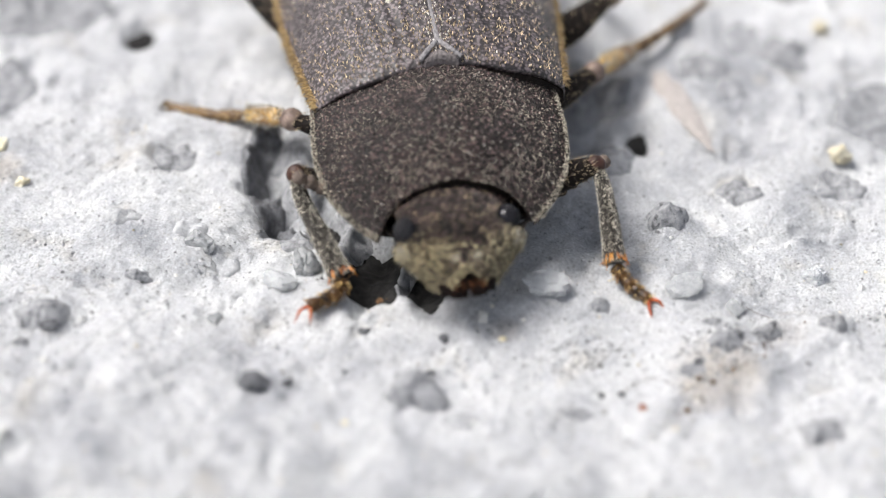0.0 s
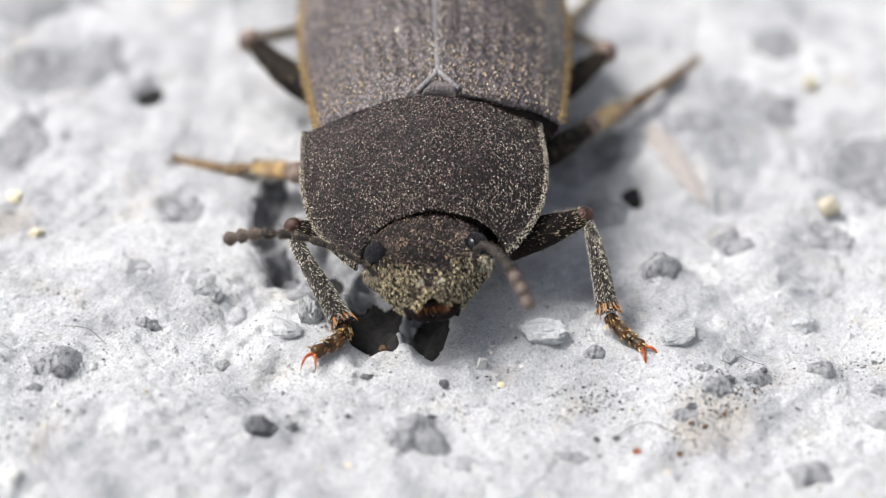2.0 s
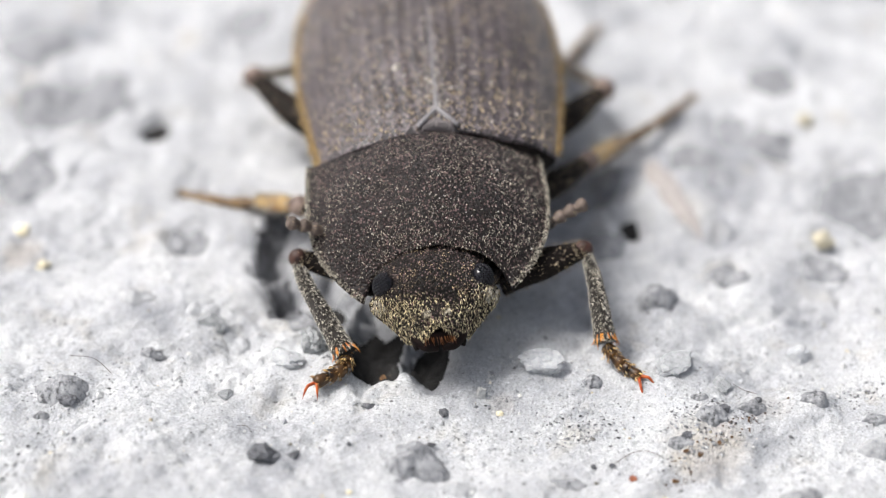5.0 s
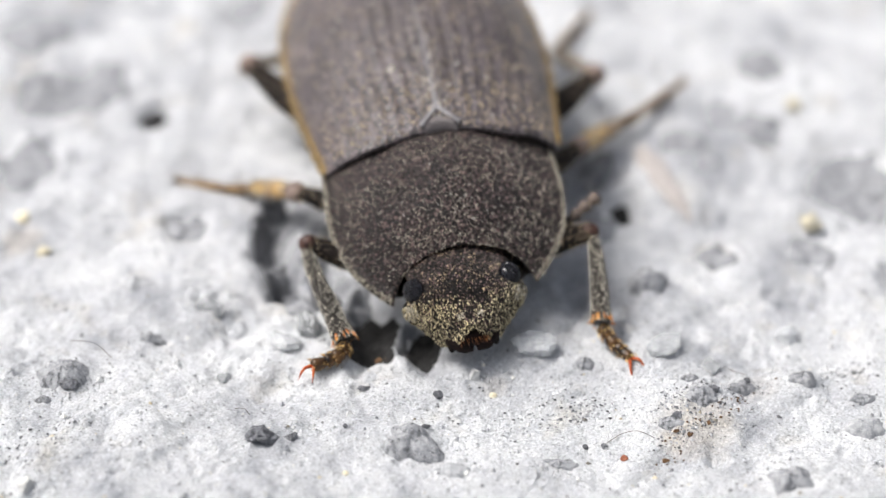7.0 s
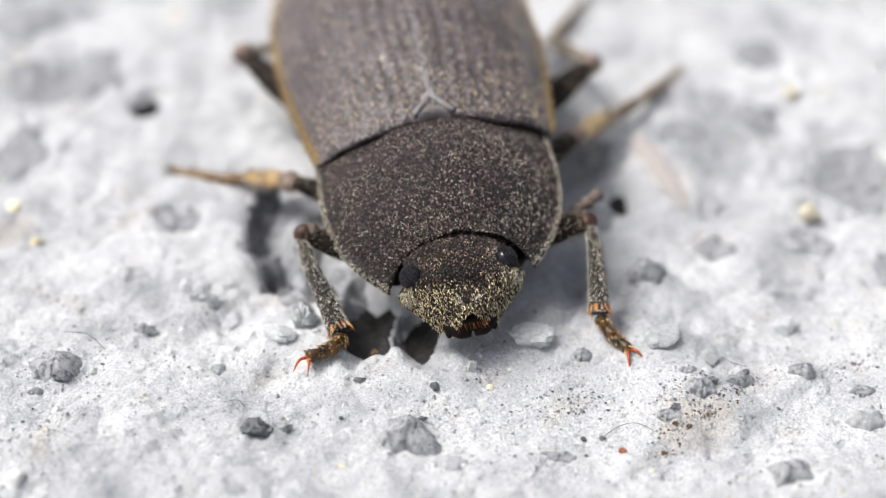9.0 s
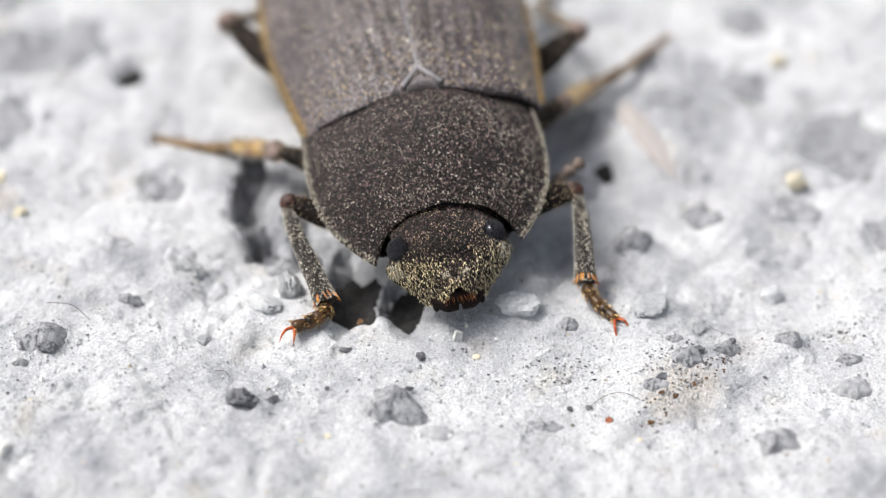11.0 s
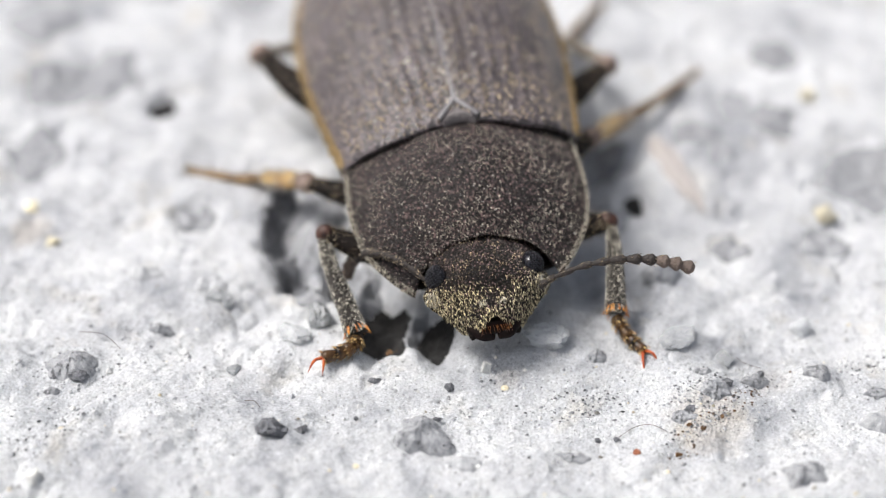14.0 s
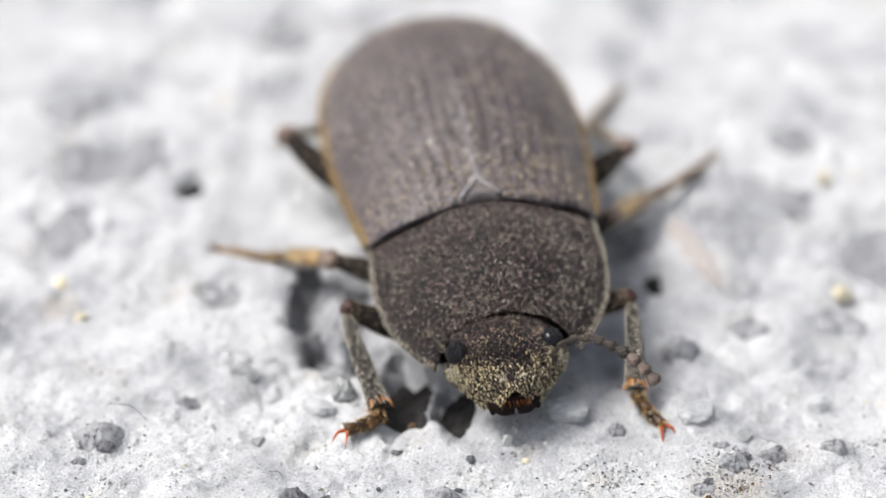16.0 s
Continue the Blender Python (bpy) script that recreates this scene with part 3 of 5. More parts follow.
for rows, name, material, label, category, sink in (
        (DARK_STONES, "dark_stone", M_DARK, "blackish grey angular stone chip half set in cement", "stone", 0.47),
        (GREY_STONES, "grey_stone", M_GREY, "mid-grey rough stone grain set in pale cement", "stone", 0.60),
        (SHADOW_FILLS, "black_stone", M_BLACK, "dull black fill standing in for shade in a cement hollow", "stone", 0.60),
        (BURIED_AND_SHADE, "buried_stone", M_SLATE_SHADE, "dark grey sunken stone, or dark cap in place of shade, in cement", "stone", 0.57),
        (HOLLOW_SHADES, "hollow_stone", M_DARK, "dark grey cap standing in for shade in a long cement hollow", "stone", 0.5),
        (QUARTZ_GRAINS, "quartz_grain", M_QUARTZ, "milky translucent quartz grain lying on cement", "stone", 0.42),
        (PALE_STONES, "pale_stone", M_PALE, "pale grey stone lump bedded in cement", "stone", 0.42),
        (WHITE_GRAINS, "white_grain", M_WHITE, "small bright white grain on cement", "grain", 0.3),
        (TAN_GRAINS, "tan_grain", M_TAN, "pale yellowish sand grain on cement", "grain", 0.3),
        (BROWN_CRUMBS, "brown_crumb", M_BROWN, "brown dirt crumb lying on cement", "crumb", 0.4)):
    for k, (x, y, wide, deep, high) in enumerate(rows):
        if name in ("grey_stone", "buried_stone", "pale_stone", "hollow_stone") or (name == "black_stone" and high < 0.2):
            bedded_cap(name, x, y, wide, deep, high, material, label, len(name) * 7 + 13 * k, 0.4 if name == "buried_stone" else 0.8)
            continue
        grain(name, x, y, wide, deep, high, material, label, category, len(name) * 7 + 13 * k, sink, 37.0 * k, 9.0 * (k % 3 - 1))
grain("buff_sliver", 3.75, 5.85, 0.26, 1.15, 0.12, M_SLIVER, "long pale buff stone sliver bedded in cement", "stone", 57, 0.40, 20.0)
grain("rust_grain", 2.71, -1.14, 0.065, 0.06, 0.05, M_RUST, "tiny rust-red grain on cement", "grain", 91, 0.3, smooth=True)


def fibre(points, label):
    bm = bmesh.new()
    pts = [(x, y, float(ground_height(x, y)) + 0.02 + h) for x, y, h in points]
    tube(bm, pts, [0.005] * len(pts), 5, rings=5)
    return tagged(part("fibre", bm, M_FIBRE), label, "fibre", group="fibres")


fibre([(2.45, -0.85, 0.0), (2.7, -0.62, 0.02), (2.95, -0.6, 0.03), (3.2, -0.72, 0.0)], "thin dark curled fibre lying on cement")
fibre([(-6.0, 0.85, 0.28), (-5.6, 0.7, 0.36), (-5.3, 0.45, 0.25)], "thin dark straight fibre on a grey stone")
fibre([(-3.3, -0.3, 0.0), (-3.15, -0.33, 0.03), (-3.05, -0.45, 0.0)], "short dark fibre lying on cement")
fibre([(4.4, 1.05, 0.0), (4.55, 0.85, 0.06), (4.75, 0.72, 0.0)], "thin dark fibre beside a glassy grain")


def scattered_sand(count, seed):
    """Countless crumbs of sand, each a small uneven octahedron."""
    rng = random.Random(seed)
    verts, faces = [], []
    base = [(1, 0, 0), (0, 1, 0), (-1, 0, 0), (0, -1, 0), (0, 0, 1), (0, 0, -1)]
    tri = [(0, 1, 4), (1, 2, 4), (2, 3, 4), (3, 0, 4), (1, 0, 5), (2, 1, 5), (3, 2, 5), (0, 3, 5)]
    spots = []
    for _ in range(count):
        x, y = rng.uniform(-8, 8), -3.5 + 18 * rng.random() ** 1.7
        clump = float(soft_noise(x, y, 0.9, 21.0)) + 0.5
        if rng.random() < 0.25 + clump:
            spots.append((x, y))
    zs = ground_height(np.array([s[0] for s in spots]), np.array([s[1] for s in spots]))
    for (x, y), z in zip(spots, zs):
        r = 0.011 + 0.034 * rng.random() ** 4 + (0.04 if rng.random() < 0.006 else 0)
        a = rng.uniform(0, 6.28)
        k = len(verts)
        for bx, by, bz in base:
            j = rng.uniform(0.6, 1.3) * r
            verts.append(((x + j * (bx * math.cos(a) - by * math.sin(a))) * MM, (y + j * (bx * math.sin(a) + by * math.cos(a))) * MM, (float(z) + 0.2 * r + 0.8 * j * bz) * MM))
        faces += [(k + a0, k + b0, k + c0) for a0, b0, c0 in tri]
    mesh = bpy.data.meshes.new("sand")
    mesh.from_pydata(verts, [], faces)
    mesh.materials.append(M_SAND)
    return tagged(new("sand", mesh), "fine mixed grey and black sand crumbs on cement", "sand", kind="stuff")


scattered_sand(15000, 3)


def grit_patch(name, patches, material, label, category, seed, small=0.010, large=0.045):
    """Patches of loose crumbs: centre x, y, spread along, spread across, turn in degrees, count."""
    rng = random.Random(seed)
    verts, faces = [], []
    for px, py, along, across, turn, count in patches:
        ca, sa = math.cos(radians(turn)), math.sin(radians(turn))
        for _ in range(count):
            a, b = rng.gauss(0, along), rng.gauss(0, across)
            x, y = px + a * ca - b * sa, py + a * sa + b * ca
            z = float(ground_height(x, y))
            r = small + large * rng.random() ** 4
            k = len(verts)
            spin = rng.uniform(0, 6.28)
            for dx, dy, dz in ((1, 0, 0), (0.3, 1, 0.1), (-1, 0.2, 0), (-0.2, -1, 0), (0, 0, 1), (0.2, 0.1, -1)):
                j = rng.uniform(0.6, 1.3) * r
                verts.append(((x + j * (dx * math.cos(spin) - dy * math.sin(spin))) * MM, (y + j * (dx * math.sin(spin) + dy * math.cos(spin))) * MM, (z + 0.1 * r + 0.7 * j * dz) * MM))
            faces += [(k + p, k + q, k + w) for p, q, w in ((0, 1, 4), (1, 2, 4), (2, 3, 4), (3, 0, 4), (1, 0, 5), (2, 1, 5), (3, 2, 5), (0, 3, 5))]
    mesh = bpy.data.meshes.new(name)
    mesh.from_pydata(verts, [], faces)
    mesh.materials.append(material)
    return tagged(new(name, mesh), label, category, kind="stuff")


grit_patch("dark_grit", [(3.86, 0.05, 0.30, 0.14, 15, 330), (3.75, -0.55, 0.30, 0.12, 30, 200), (2.05, -0.2, 0.4, 0.18, 10, 300), (0.56, 0.35, 0.2, 0.14, 0, 60), (6.4, 0.87, 0.35, 0.2, 20, 240),
                         (-6.1, 0.35, 0.3, 0.2, 0, 220), (-6.2, -1.3, 0.4, 0.3, 30, 240), (4.6, 0.3, 0.4, 0.12, 25, 110), (1.3, 0.1, 0.3, 0.15, 0, 35)],
           M_GRIT, "dark grey grit in small patches on cement", "grit", 17, 0.007, 0.034)
grit_patch("brown_dirt", [(4.15, -0.32, 0.45, 0.10, 38, 120), (3.45, -1.0, 0.25, 0.12, 50, 60), (4.5, 0.1, 0.3, 0.1, 30, 40)],
           M_BROWN, "fine brown dirt crumbs in a streak on cement", "dirt", 18, 0.006, 0.028)

# ---- the beetle ----
HOME = Vector((0.0, 4.0, 0.0))
beetle = tagged(new("beetle"), "dull black darkling beetle with golden hairs standing on cement", "beetle")
beetle.matrix_basis = mpose(*HOME)
BACK = Matrix.Translation(-HOME * MM)


def rest(x, y, z, rx, ry, rz):
    """A pose in the beetle's space from one in the world, in millimetres."""
    return BACK @ mpose(x, y, z, rx, ry, rz)


# poses in the world (mm, degrees) in which the body parts rest
PRONOTUM_REST = (-0.319, 3.610, 2.552, 15.613, -4.455, 13.407)
HEAD_REST = (0.088, 1.533, 1.764, 6.217, -3.227, 20.661)
ELYTRA_REST = (-0.250, 3.620, 2.600, 0.500, -4.400, 11.100)

# pronotum: over s (across, 0..1) and q (front to back, 0..1)
P_HALF = [(0, 1.18), (0.15, 1.54), (0.35, 1.84), (0.6, 1.955), (0.85, 1.93), (1, 1.89)]
P_TOP = [(0, -0.45), (0.15, -0.27), (0.35, -0.09), (0.65, 0.02), (1, 0.0)]
P_EDGE = [(0, -1.05), (0.3, -0.98), (0.6, -0.90), (1, -0.80)]


def pronotum_top(s, q):
    a = 2 * s - 1
    m = abs(a)
    front = -1.93 - 0.20 * m**2 - 0.36 * m**8
    rear = 0.03 - 0.10 * math.exp(-((m - 0.55) / 0.25) ** 2) + 0.16 * m**6
    v = front + (rear - front) * q
    u = a * smooth_table(P_HALF, q)
    top, edge = smooth_table(P_TOP, q), smooth_table(P_EDGE, q)
    w = top + (edge - top) * (0.80 * m**2.1 + 0.20 * m**5)
    w += 0.035 * math.exp(-((m - 0.985) / 0.02) ** 2) - 0.03 * math.exp(-((m - 0.93) / 0.035) ** 2)
    w -= 0.06 * math.exp(-((m - 0.36) / 0.11) ** 2 - ((q - 0.50) / 0.14) ** 2)
    w -= 0.05 * math.exp(-((m - 0.80) / 0.11) ** 2) * (0.4 + 0.6 * q)
    w += 0.035 * math.exp(-(m / 0.16) ** 2) * math.sin(math.pi * min(1.0, q + 0.1))
    w -= 0.04 * math.exp(-((m - 0.55) / 0.2) ** 2 - ((q - 0.93) / 0.08) ** 2)
    w -= 0.018 * math.exp(-((q - 0.985) / 0.02) ** 2)
    w += 0.012 * noise.noise(Vector((u * 3.1, v * 3.1, 0.3)))
    return (u, v, w)


def pronotum_under(s, q):
    u, v, w = pronotum_top(s, q)
    m = abs(2 * s - 1)
    return (u * 0.985, v + (0.03 if q < 0.02 else 0.0) - (0.02 if q > 0.98 else 0.0), w - 0.04 - 1.75 * max(0.0, 1 - m**1.2) * min(1.0, 1.5 * q * q))


def build_pronotum():
    ob = part("pronotum", shell(bmesh.new(), pronotum_top, pronotum_under, 72, 44), M_PRONOTUM, beetle,
              "dull black granulate shield with curved raised rim", at=rest(*PRONOTUM_REST))
    granules("granule", pronotum_top, 92, 53, 0.0160, M_GRANULE, ob, "shining black granules, a few painted pale as glints", 33)
    rng = random.Random(21)
    hairs("pronotum_hair", surface_hairs(pronotum_top, 14000, rng, lambda s, q: 0.30 + 0.5 * noise.noise(Vector((5 * s, 4 * q, 2.0))) + 0.3 * (2 * s - 1) ** 4,
                                         0.038, 0.0042, (0, -1, 0), 0.3), M_SPARK, ob, "short fawn hairs")
    hairs("rim_hair", surface_hairs(lambda s, q: pronotum_top(s * 0.036 if s < 0.5 else 1 - (1 - s) * 0.036, q), 1500, rng, lambda s, q: 0.9,
                                    0.04, 0.0075, (0, -1, 0), 0.3), M_RIM, ob, "pale hairs along the rim")
    # dust, its number raised so that pale specks also stand in for sky glints
    hairs("dust", surface_hairs(pronotum_top, 190, rng, lambda s, q: 1.0, 0.03, 0.009, (0, -1, 0), 0.3), M_DUST, ob, "pale dust specks")
    bm = bmesh.new()
    ball(bm, (0, -1.02, -1.02), (1.30, 1.12, 0.74), 4)
    part("prosternum", bm, M_LEG, ob, "black body under the shield")
    # the shield's folded sides, which reach down round the neck
    for side in (-1, 1):
        def fold(s, q, side=side):
            u, v, w = pronotum_top(0.5 + 0.485 * side, 0.03 + 0.9 * q)
            return (u * (1 - 0.5 * s), v + 0.05 + 0.45 * s * (1 - q), w - 0.05 - 0.55 * s - 0.15 * math.sin(math.pi * s))
        behind = lambda s, q, side=side, fold=fold: (fold(s, q)[0] - side * 0.05, fold(s, q)[1] + 0.03, fold(s, q)[2] + 0.02)
        part("side_fold", shell(bmesh.new(), fold, behind, 14, 20), M_LEG, ob, "black folded side of the shield")
    # the pale fold between pronotum and wing cases
    bm = bmesh.new()
    over = lambda s, q: ((2 * s - 1) * 0.95, -0.25 + 0.57 * q - 0.12 * (2 * s - 1) ** 2, -0.085 - 0.17 * q**1.5 - 0.40 * abs(2 * s - 1) ** 2.2)
    under = lambda s, q: (over(s, q)[0], over(s, q)[1], over(s, q)[2] - 0.3)
    part("neck_fold", shell(bm, over, under, 30, 8), M_MEMBRANE, ob, "pale tan membrane fold")
    return ob


# wing cases: s from the seam (0) to the side (1), q front to back
E_HALF = [(0, 1.93), (0.12, 2.05), (0.35, 2.25), (0.55, 2.28), (0.72, 2.13), (0.86, 1.71), (0.95, 1.06), (1.0, 0.25)]
E_TOP = [(0, 0.03), (0.2, 0.24), (0.45, 0.37), (0.65, 0.22), (0.82, -0.08), (0.93, -0.55), (1.0, -0.95)]
E_EDGE = [(0, -0.72), (0.3, -0.92), (0.7, -1.02), (1.0, -1.08)]
E_LONG = 7.46


def elytron_top(side, s, q):
    m = s
    half, top, edge = smooth_table(E_HALF, q), smooth_table(E_TOP, q), smooth_table(E_EDGE, q)
    front = 0.03 - 0.10 * math.exp(-((m - 0.55) / 0.25) ** 2) + 0.12 * m**6
    v = front + (E_LONG - front) * q
    w = top + (edge - top) * (0.72 * m**2.3 + 0.28 * m**7)
    fade = min(1.0, 6 * q + 0.25) * min(1.0, 5 * (1 - q))
    w += 0.012 * fade * math.cos(2 * math.pi * 8.5 * m + 0.6 * math.sin(2.1 * v)) * (m < 0.95)
    w -= 0.03 * math.exp(-(m / 0.012) ** 2) * min(1.0, max(0.1, 3 * q - 0.8))
    w += 0.03 * math.exp(-((m - 0.05) / 0.035) ** 2) * fade
    w += 0.03 * math.exp(-((m - 0.985) / 0.02) ** 2)
    w -= 0.05 * math.exp(-(q / 0.008) ** 2)
    u = side * (0.004 + half * m)
    w += 0.012 * noise.noise(Vector((u * 2.2, v * 2.2, 4.3)))
    return (u, v, w)


def build_elytra():
    """The wing cases and the body under them, which move together."""
    base = rest(*ELYTRA_REST)
    both = lambda s, q: elytron_top(1 if s > 0.5 else -1, abs(2 * s - 1), q)

    def belly_top(s, q):
        u, v, w = both(s, q)
        return (u * 0.985, v, w - 0.10)

    def belly_under(s, q):
        u, v, w = both(s, q)
        return (u * 0.93, 0.1 + v * 0.97, -1.05 - 1.1 * max(0, 1 - abs(2 * s - 1) ** 1.8) * min(1, 4 * (1 - q)))

    belly = part("abdomen", shell(bmesh.new(), belly_top, belly_under, 40, 40), M_LEG, beetle, "dark body under the wing cases", at=base)
    made = [belly]
    rng = random.Random(8)
    for side in (-1, 1):
        top = lambda s, q, side=side: elytron_top(side, s, q)

        def under(s, q, side=side):
            u, v, w = elytron_top(side, s, q)
            return (u, v, w - 0.07 - 0.25 * (s > 0.995))

        ob = part("elytron", shell(bmesh.new(), top, under, 90, 220), M_ELYTRA, beetle, "grey-black ribbed wing case", at=base)
        made.append(ob)
        hairs("elytron_hair", surface_hairs(top, 3600, rng, lambda s, q: 0.45 + 0.5 * (q < 0.15) + 0.4 * (s > 0.93), 0.065, 0.0072, (0, 1, 0), 0.3),
              M_FAWN, ob, "short fawn hairs in rows")
        edge = lambda s, q, side=side: elytron_top(side, 0.975 + 0.025 * s, q)
        hairs("edge_hair", surface_hairs(edge, 1500, rng, lambda s, q: 1.0, 0.16, 0.008, (side, 0.3, -0.1), 0.5), M_FRINGE, ob, "golden brown fringe")
        specks = surface_hairs(top, 60, rng, lambda s, q: 1.0, 0.055, 0.014, (0, 1, 0), 0.3)
        specks += surface_hairs(lambda s, q, side=side: elytron_top(side, 0.015 + 0.06 * s, 0.03 + 0.4 * q), 160, rng, lambda s, q: 1 - q, 0.05, 0.008, (0, 1, 0), 0.2)
        if side < 0:
            specks.append((Vector(elytron_top(-1, 0.29, 0.2)), Vector((0.3, 1, 0)).normalized(), 0.16, 0.075, Vector((0, 0, 1))))
        hairs("dust", specks, M_DUST, ob, "pale dust specks")
    # pale raised seam, narrowing to the rear, and the small plate before it
    def seam(s, q):
        u, v, w = elytron_top(1, 0.02, 0.05 + 0.50 * q)
        a = 2 * s - 1
        return (a * (0.045 * (1 - q) + 0.010), v, w + 0.018 - 0.03 * a * a - 0.02 * q)

    made.append(part("suture", shell(bmesh.new(), seam, lambda s, q: (seam(s, q)[0], seam(s, q)[1], seam(s, q)[2] - 0.08), 6, 60), M_SUTURE, beetle,
                     "pale grey raised seam of the wing cases", at=base))
    plate = lambda s, q: ((2 * s - 1) * 0.27 * (1 - 0.85 * q**1.3), 0.02 + 0.28 * q - 0.05 * (2 * s - 1) ** 2,
                          0.085 + 0.04 * math.sin(math.pi * min(1, q + 0.15)) - 0.04 * (2 * s - 1) ** 2 - 0.09 * max(0.0, 1 - 5 * q) ** 2 + 0.008 * math.cos(22 * (2 * s - 1)))
    plaque = part("scutellum", shell(bmesh.new(), plate, lambda s, q: (plate(s, q)[0], plate(s, q)[1], plate(s, q)[2] - 0.14), 24, 14), M_PLATE, beetle,
                  "small dark grooved shield plate between the wing cases", at=base)
    made.append(plaque)
    for side in (-1, 1):
        arm = lambda s, q, side=side: (side * (0.30 * (1 - q) + 0.02 + 0.05 * (s - 0.5)), 0.04 + 0.40 * q + 0.07 * s, 0.075 + 0.05 * q + 0.02 * math.sin(math.pi * s))
        part("pale_margin", shell(bmesh.new(), arm, lambda s, q, arm=arm: (arm(s, q)[0], arm(s, q)[1], arm(s, q)[2] - 0.08), 6, 16), M_SUTURE, plaque, "pale grey margin of the plate")
    return made


# head: s across, q from the nape to the mouth
H_HALF = [(0, 0.80), (0.2, 0.84), (0.4, 0.82), (0.52, 0.83), (0.62, 1.0), (0.70, 1.0), (0.82, 0.80), (0.93, 0.60), (1.0, 0.48)]
H_V = [(0, 0.55), (0.2, 0.20), (0.4, -0.18), (0.55, -0.42), (0.7, -0.68), (0.85, -0.93), (1.0, -1.16)]
H_W = [(0, -0.33), (0.2, -0.222), (0.4, -0.193), (0.55, -0.25), (0.7, -0.38), (0.85, -0.58), (1.0, -0.86)]
H_DROP = [(0, 0.36), (0.2, 0.34), (0.4, 0.30), (0.55, 0.32), (0.7, 0.37), (0.85, 0.35), (1.0, 0.28)]


def head_top(s, q):
    a = 2 * s - 1
    m = abs(a)
    u = a * smooth_table(H_HALF, q)
    v = smooth_table(H_V, q)
    w = smooth_table(H_W, q)
    side = smooth_table(H_DROP, q)
    w -= side * m**2.2
    v += 0.22 * m**2 * q
    if q > 0.85:  # notch over the upper lip
        n = math.exp(-(u / 0.17) ** 4) * (q - 0.85) / 0.15
        v += 0.10 * n
        w += 0.16 * n
    w += 0.05 * math.exp(-((m - 0.62) / 0.25) ** 2 - ((q - 0.68) / 0.12) ** 2)
    w -= 0.05 * math.exp(-(((q - 0.74) / 0.07) ** 2)) * (1 - m)
    w += 0.02 * noise.noise(Vector((u * 5, v * 5, 1.3)))
    return (u, v, w)


def head_under(s, q):
    u, v, w = head_top(s, q)
    m = abs(2 * s - 1)
    return (u * 0.95, v + 0.05 + 0.25 * (1 - m**2), w - 0.06 - 0.75 * (1 - m**2.0) * (1 - 0.55 * q))


def build_head():
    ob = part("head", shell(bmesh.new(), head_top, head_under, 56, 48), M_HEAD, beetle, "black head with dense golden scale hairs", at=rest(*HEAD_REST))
    granules("granule", head_top, 40, 42, 0.0155, M_GRANULE, ob, "shining black granules, a few painted pale as glints", 34, lambda s, q: 0.1 < q < 0.97, (0, -0.6, 0.8))
    rng = random.Random(4)

    def gold(s, q):
        """Thick on the cheeks and along the sides of the muzzle, thin in its middle."""
        m = abs(2 * s - 1)
        muzzle = max(0.0, min(1.0, (q - 0.62) / 0.12))
        patch = 0.5 + 0.9 * noise.noise(Vector((7 * s, 9 * q, 3.3)))
        cheek = 0.9 * math.exp(-((m - 0.9) / 0.22) ** 2 - ((q - 0.70) / 0.10) ** 2)
        return min(0.95, muzzle * (0.01 + 0.46 * m + 0.30 * patch) + cheek)

    def brow(s, q):
        return 0.0 if q > 0.72 else 0.20 + 0.45 * noise.noise(Vector((6 * s, 8 * q, 1.0)))

    hairs("head_hair", surface_hairs(head_top, 12000, rng, gold, 0.052, 0.0064, (0, -1, -0.4), 0.35, (0, -0.6, 0.8)), M_GOLD, ob, "golden scale hairs on cheeks and muzzle")
    hairs("brow_hair", surface_hairs(head_top, 5200, rng, brow, 0.050, 0.0052, (0, -1, -0.2), 0.3, (0, -0.6, 0.8)), M_BROW, ob, "brown hairs between the eyes")
    pale = []
    for side in (-1, 1):
        cheek = lambda s, q, side=side: head_top(0.5 + side * (0.40 + 0.09 * s), 0.62 + 0.12 * q)
        pale += surface_hairs(cheek, 150, rng, lambda s, q: 1.0, 0.05, 0.0085, (0, -1, -0.4), 0.3, (0, -0.6, 0.8))
        tuft = lambda s, q, side=side: head_top(0.5 + side * 0.10 + 0.07 * (s - 0.5), 0.79 + 0.05 * q)
        pale += surface_hairs(tuft, 36, rng, lambda s, q: 1.0, 0.05, 0.008, (0, -1, -0.4), 0.3, (0, -0.6, 0.8))
    hairs("cheek_hair", pale, M_RIM, ob, "pale cream hairs on the cheeks")
    for side in (-1, 1):
        # compound eye, built of small domed facets
        bm = bmesh.new()
        ball(bm, (0, 0, 0), (0.172, 0.188, 0.192), 3)
        n = 230
        for k in range(n):
            z = 1 - 2 * (k + 0.5) / n
            a = k * 2.399963
            r = math.sqrt(1 - z * z)
            d = Vector((r * math.cos(a), r * math.sin(a), z))
            if d.x * side < -0.3:
                continue
            ball(bm, (d.x * 0.178, d.y * 0.194, d.z * 0.198), (0.022, 0.022, 0.022), 2)
        part("eye", bm, M_EYE, ob, "black faceted compound eye", at=mpose(side * 0.755, -0.27, -0.485, -32, 0, side * 8))
        # mandible
        bm = bmesh.new()
        tube(bm, [(side * 0.36, -0.68, -1.00), (side * 0.34, -0.92, -1.00), (side * 0.21, -1.10, -1.03), (side * 0.03, -1.14, -1.06)], [0.11, 0.12, 0.10, 0.06], 12)
        part("mandible", bm, M_MOUTH, ob, "dark glossy jaw")
        bm = bmesh.new()
        tube(bm, [(side * 0.28, -0.90, -1.02), (side * 0.37, -1.04, -1.05), (side * 0.35, -1.10, -1.11)], [0.035, 0.05, 0.035], 8)
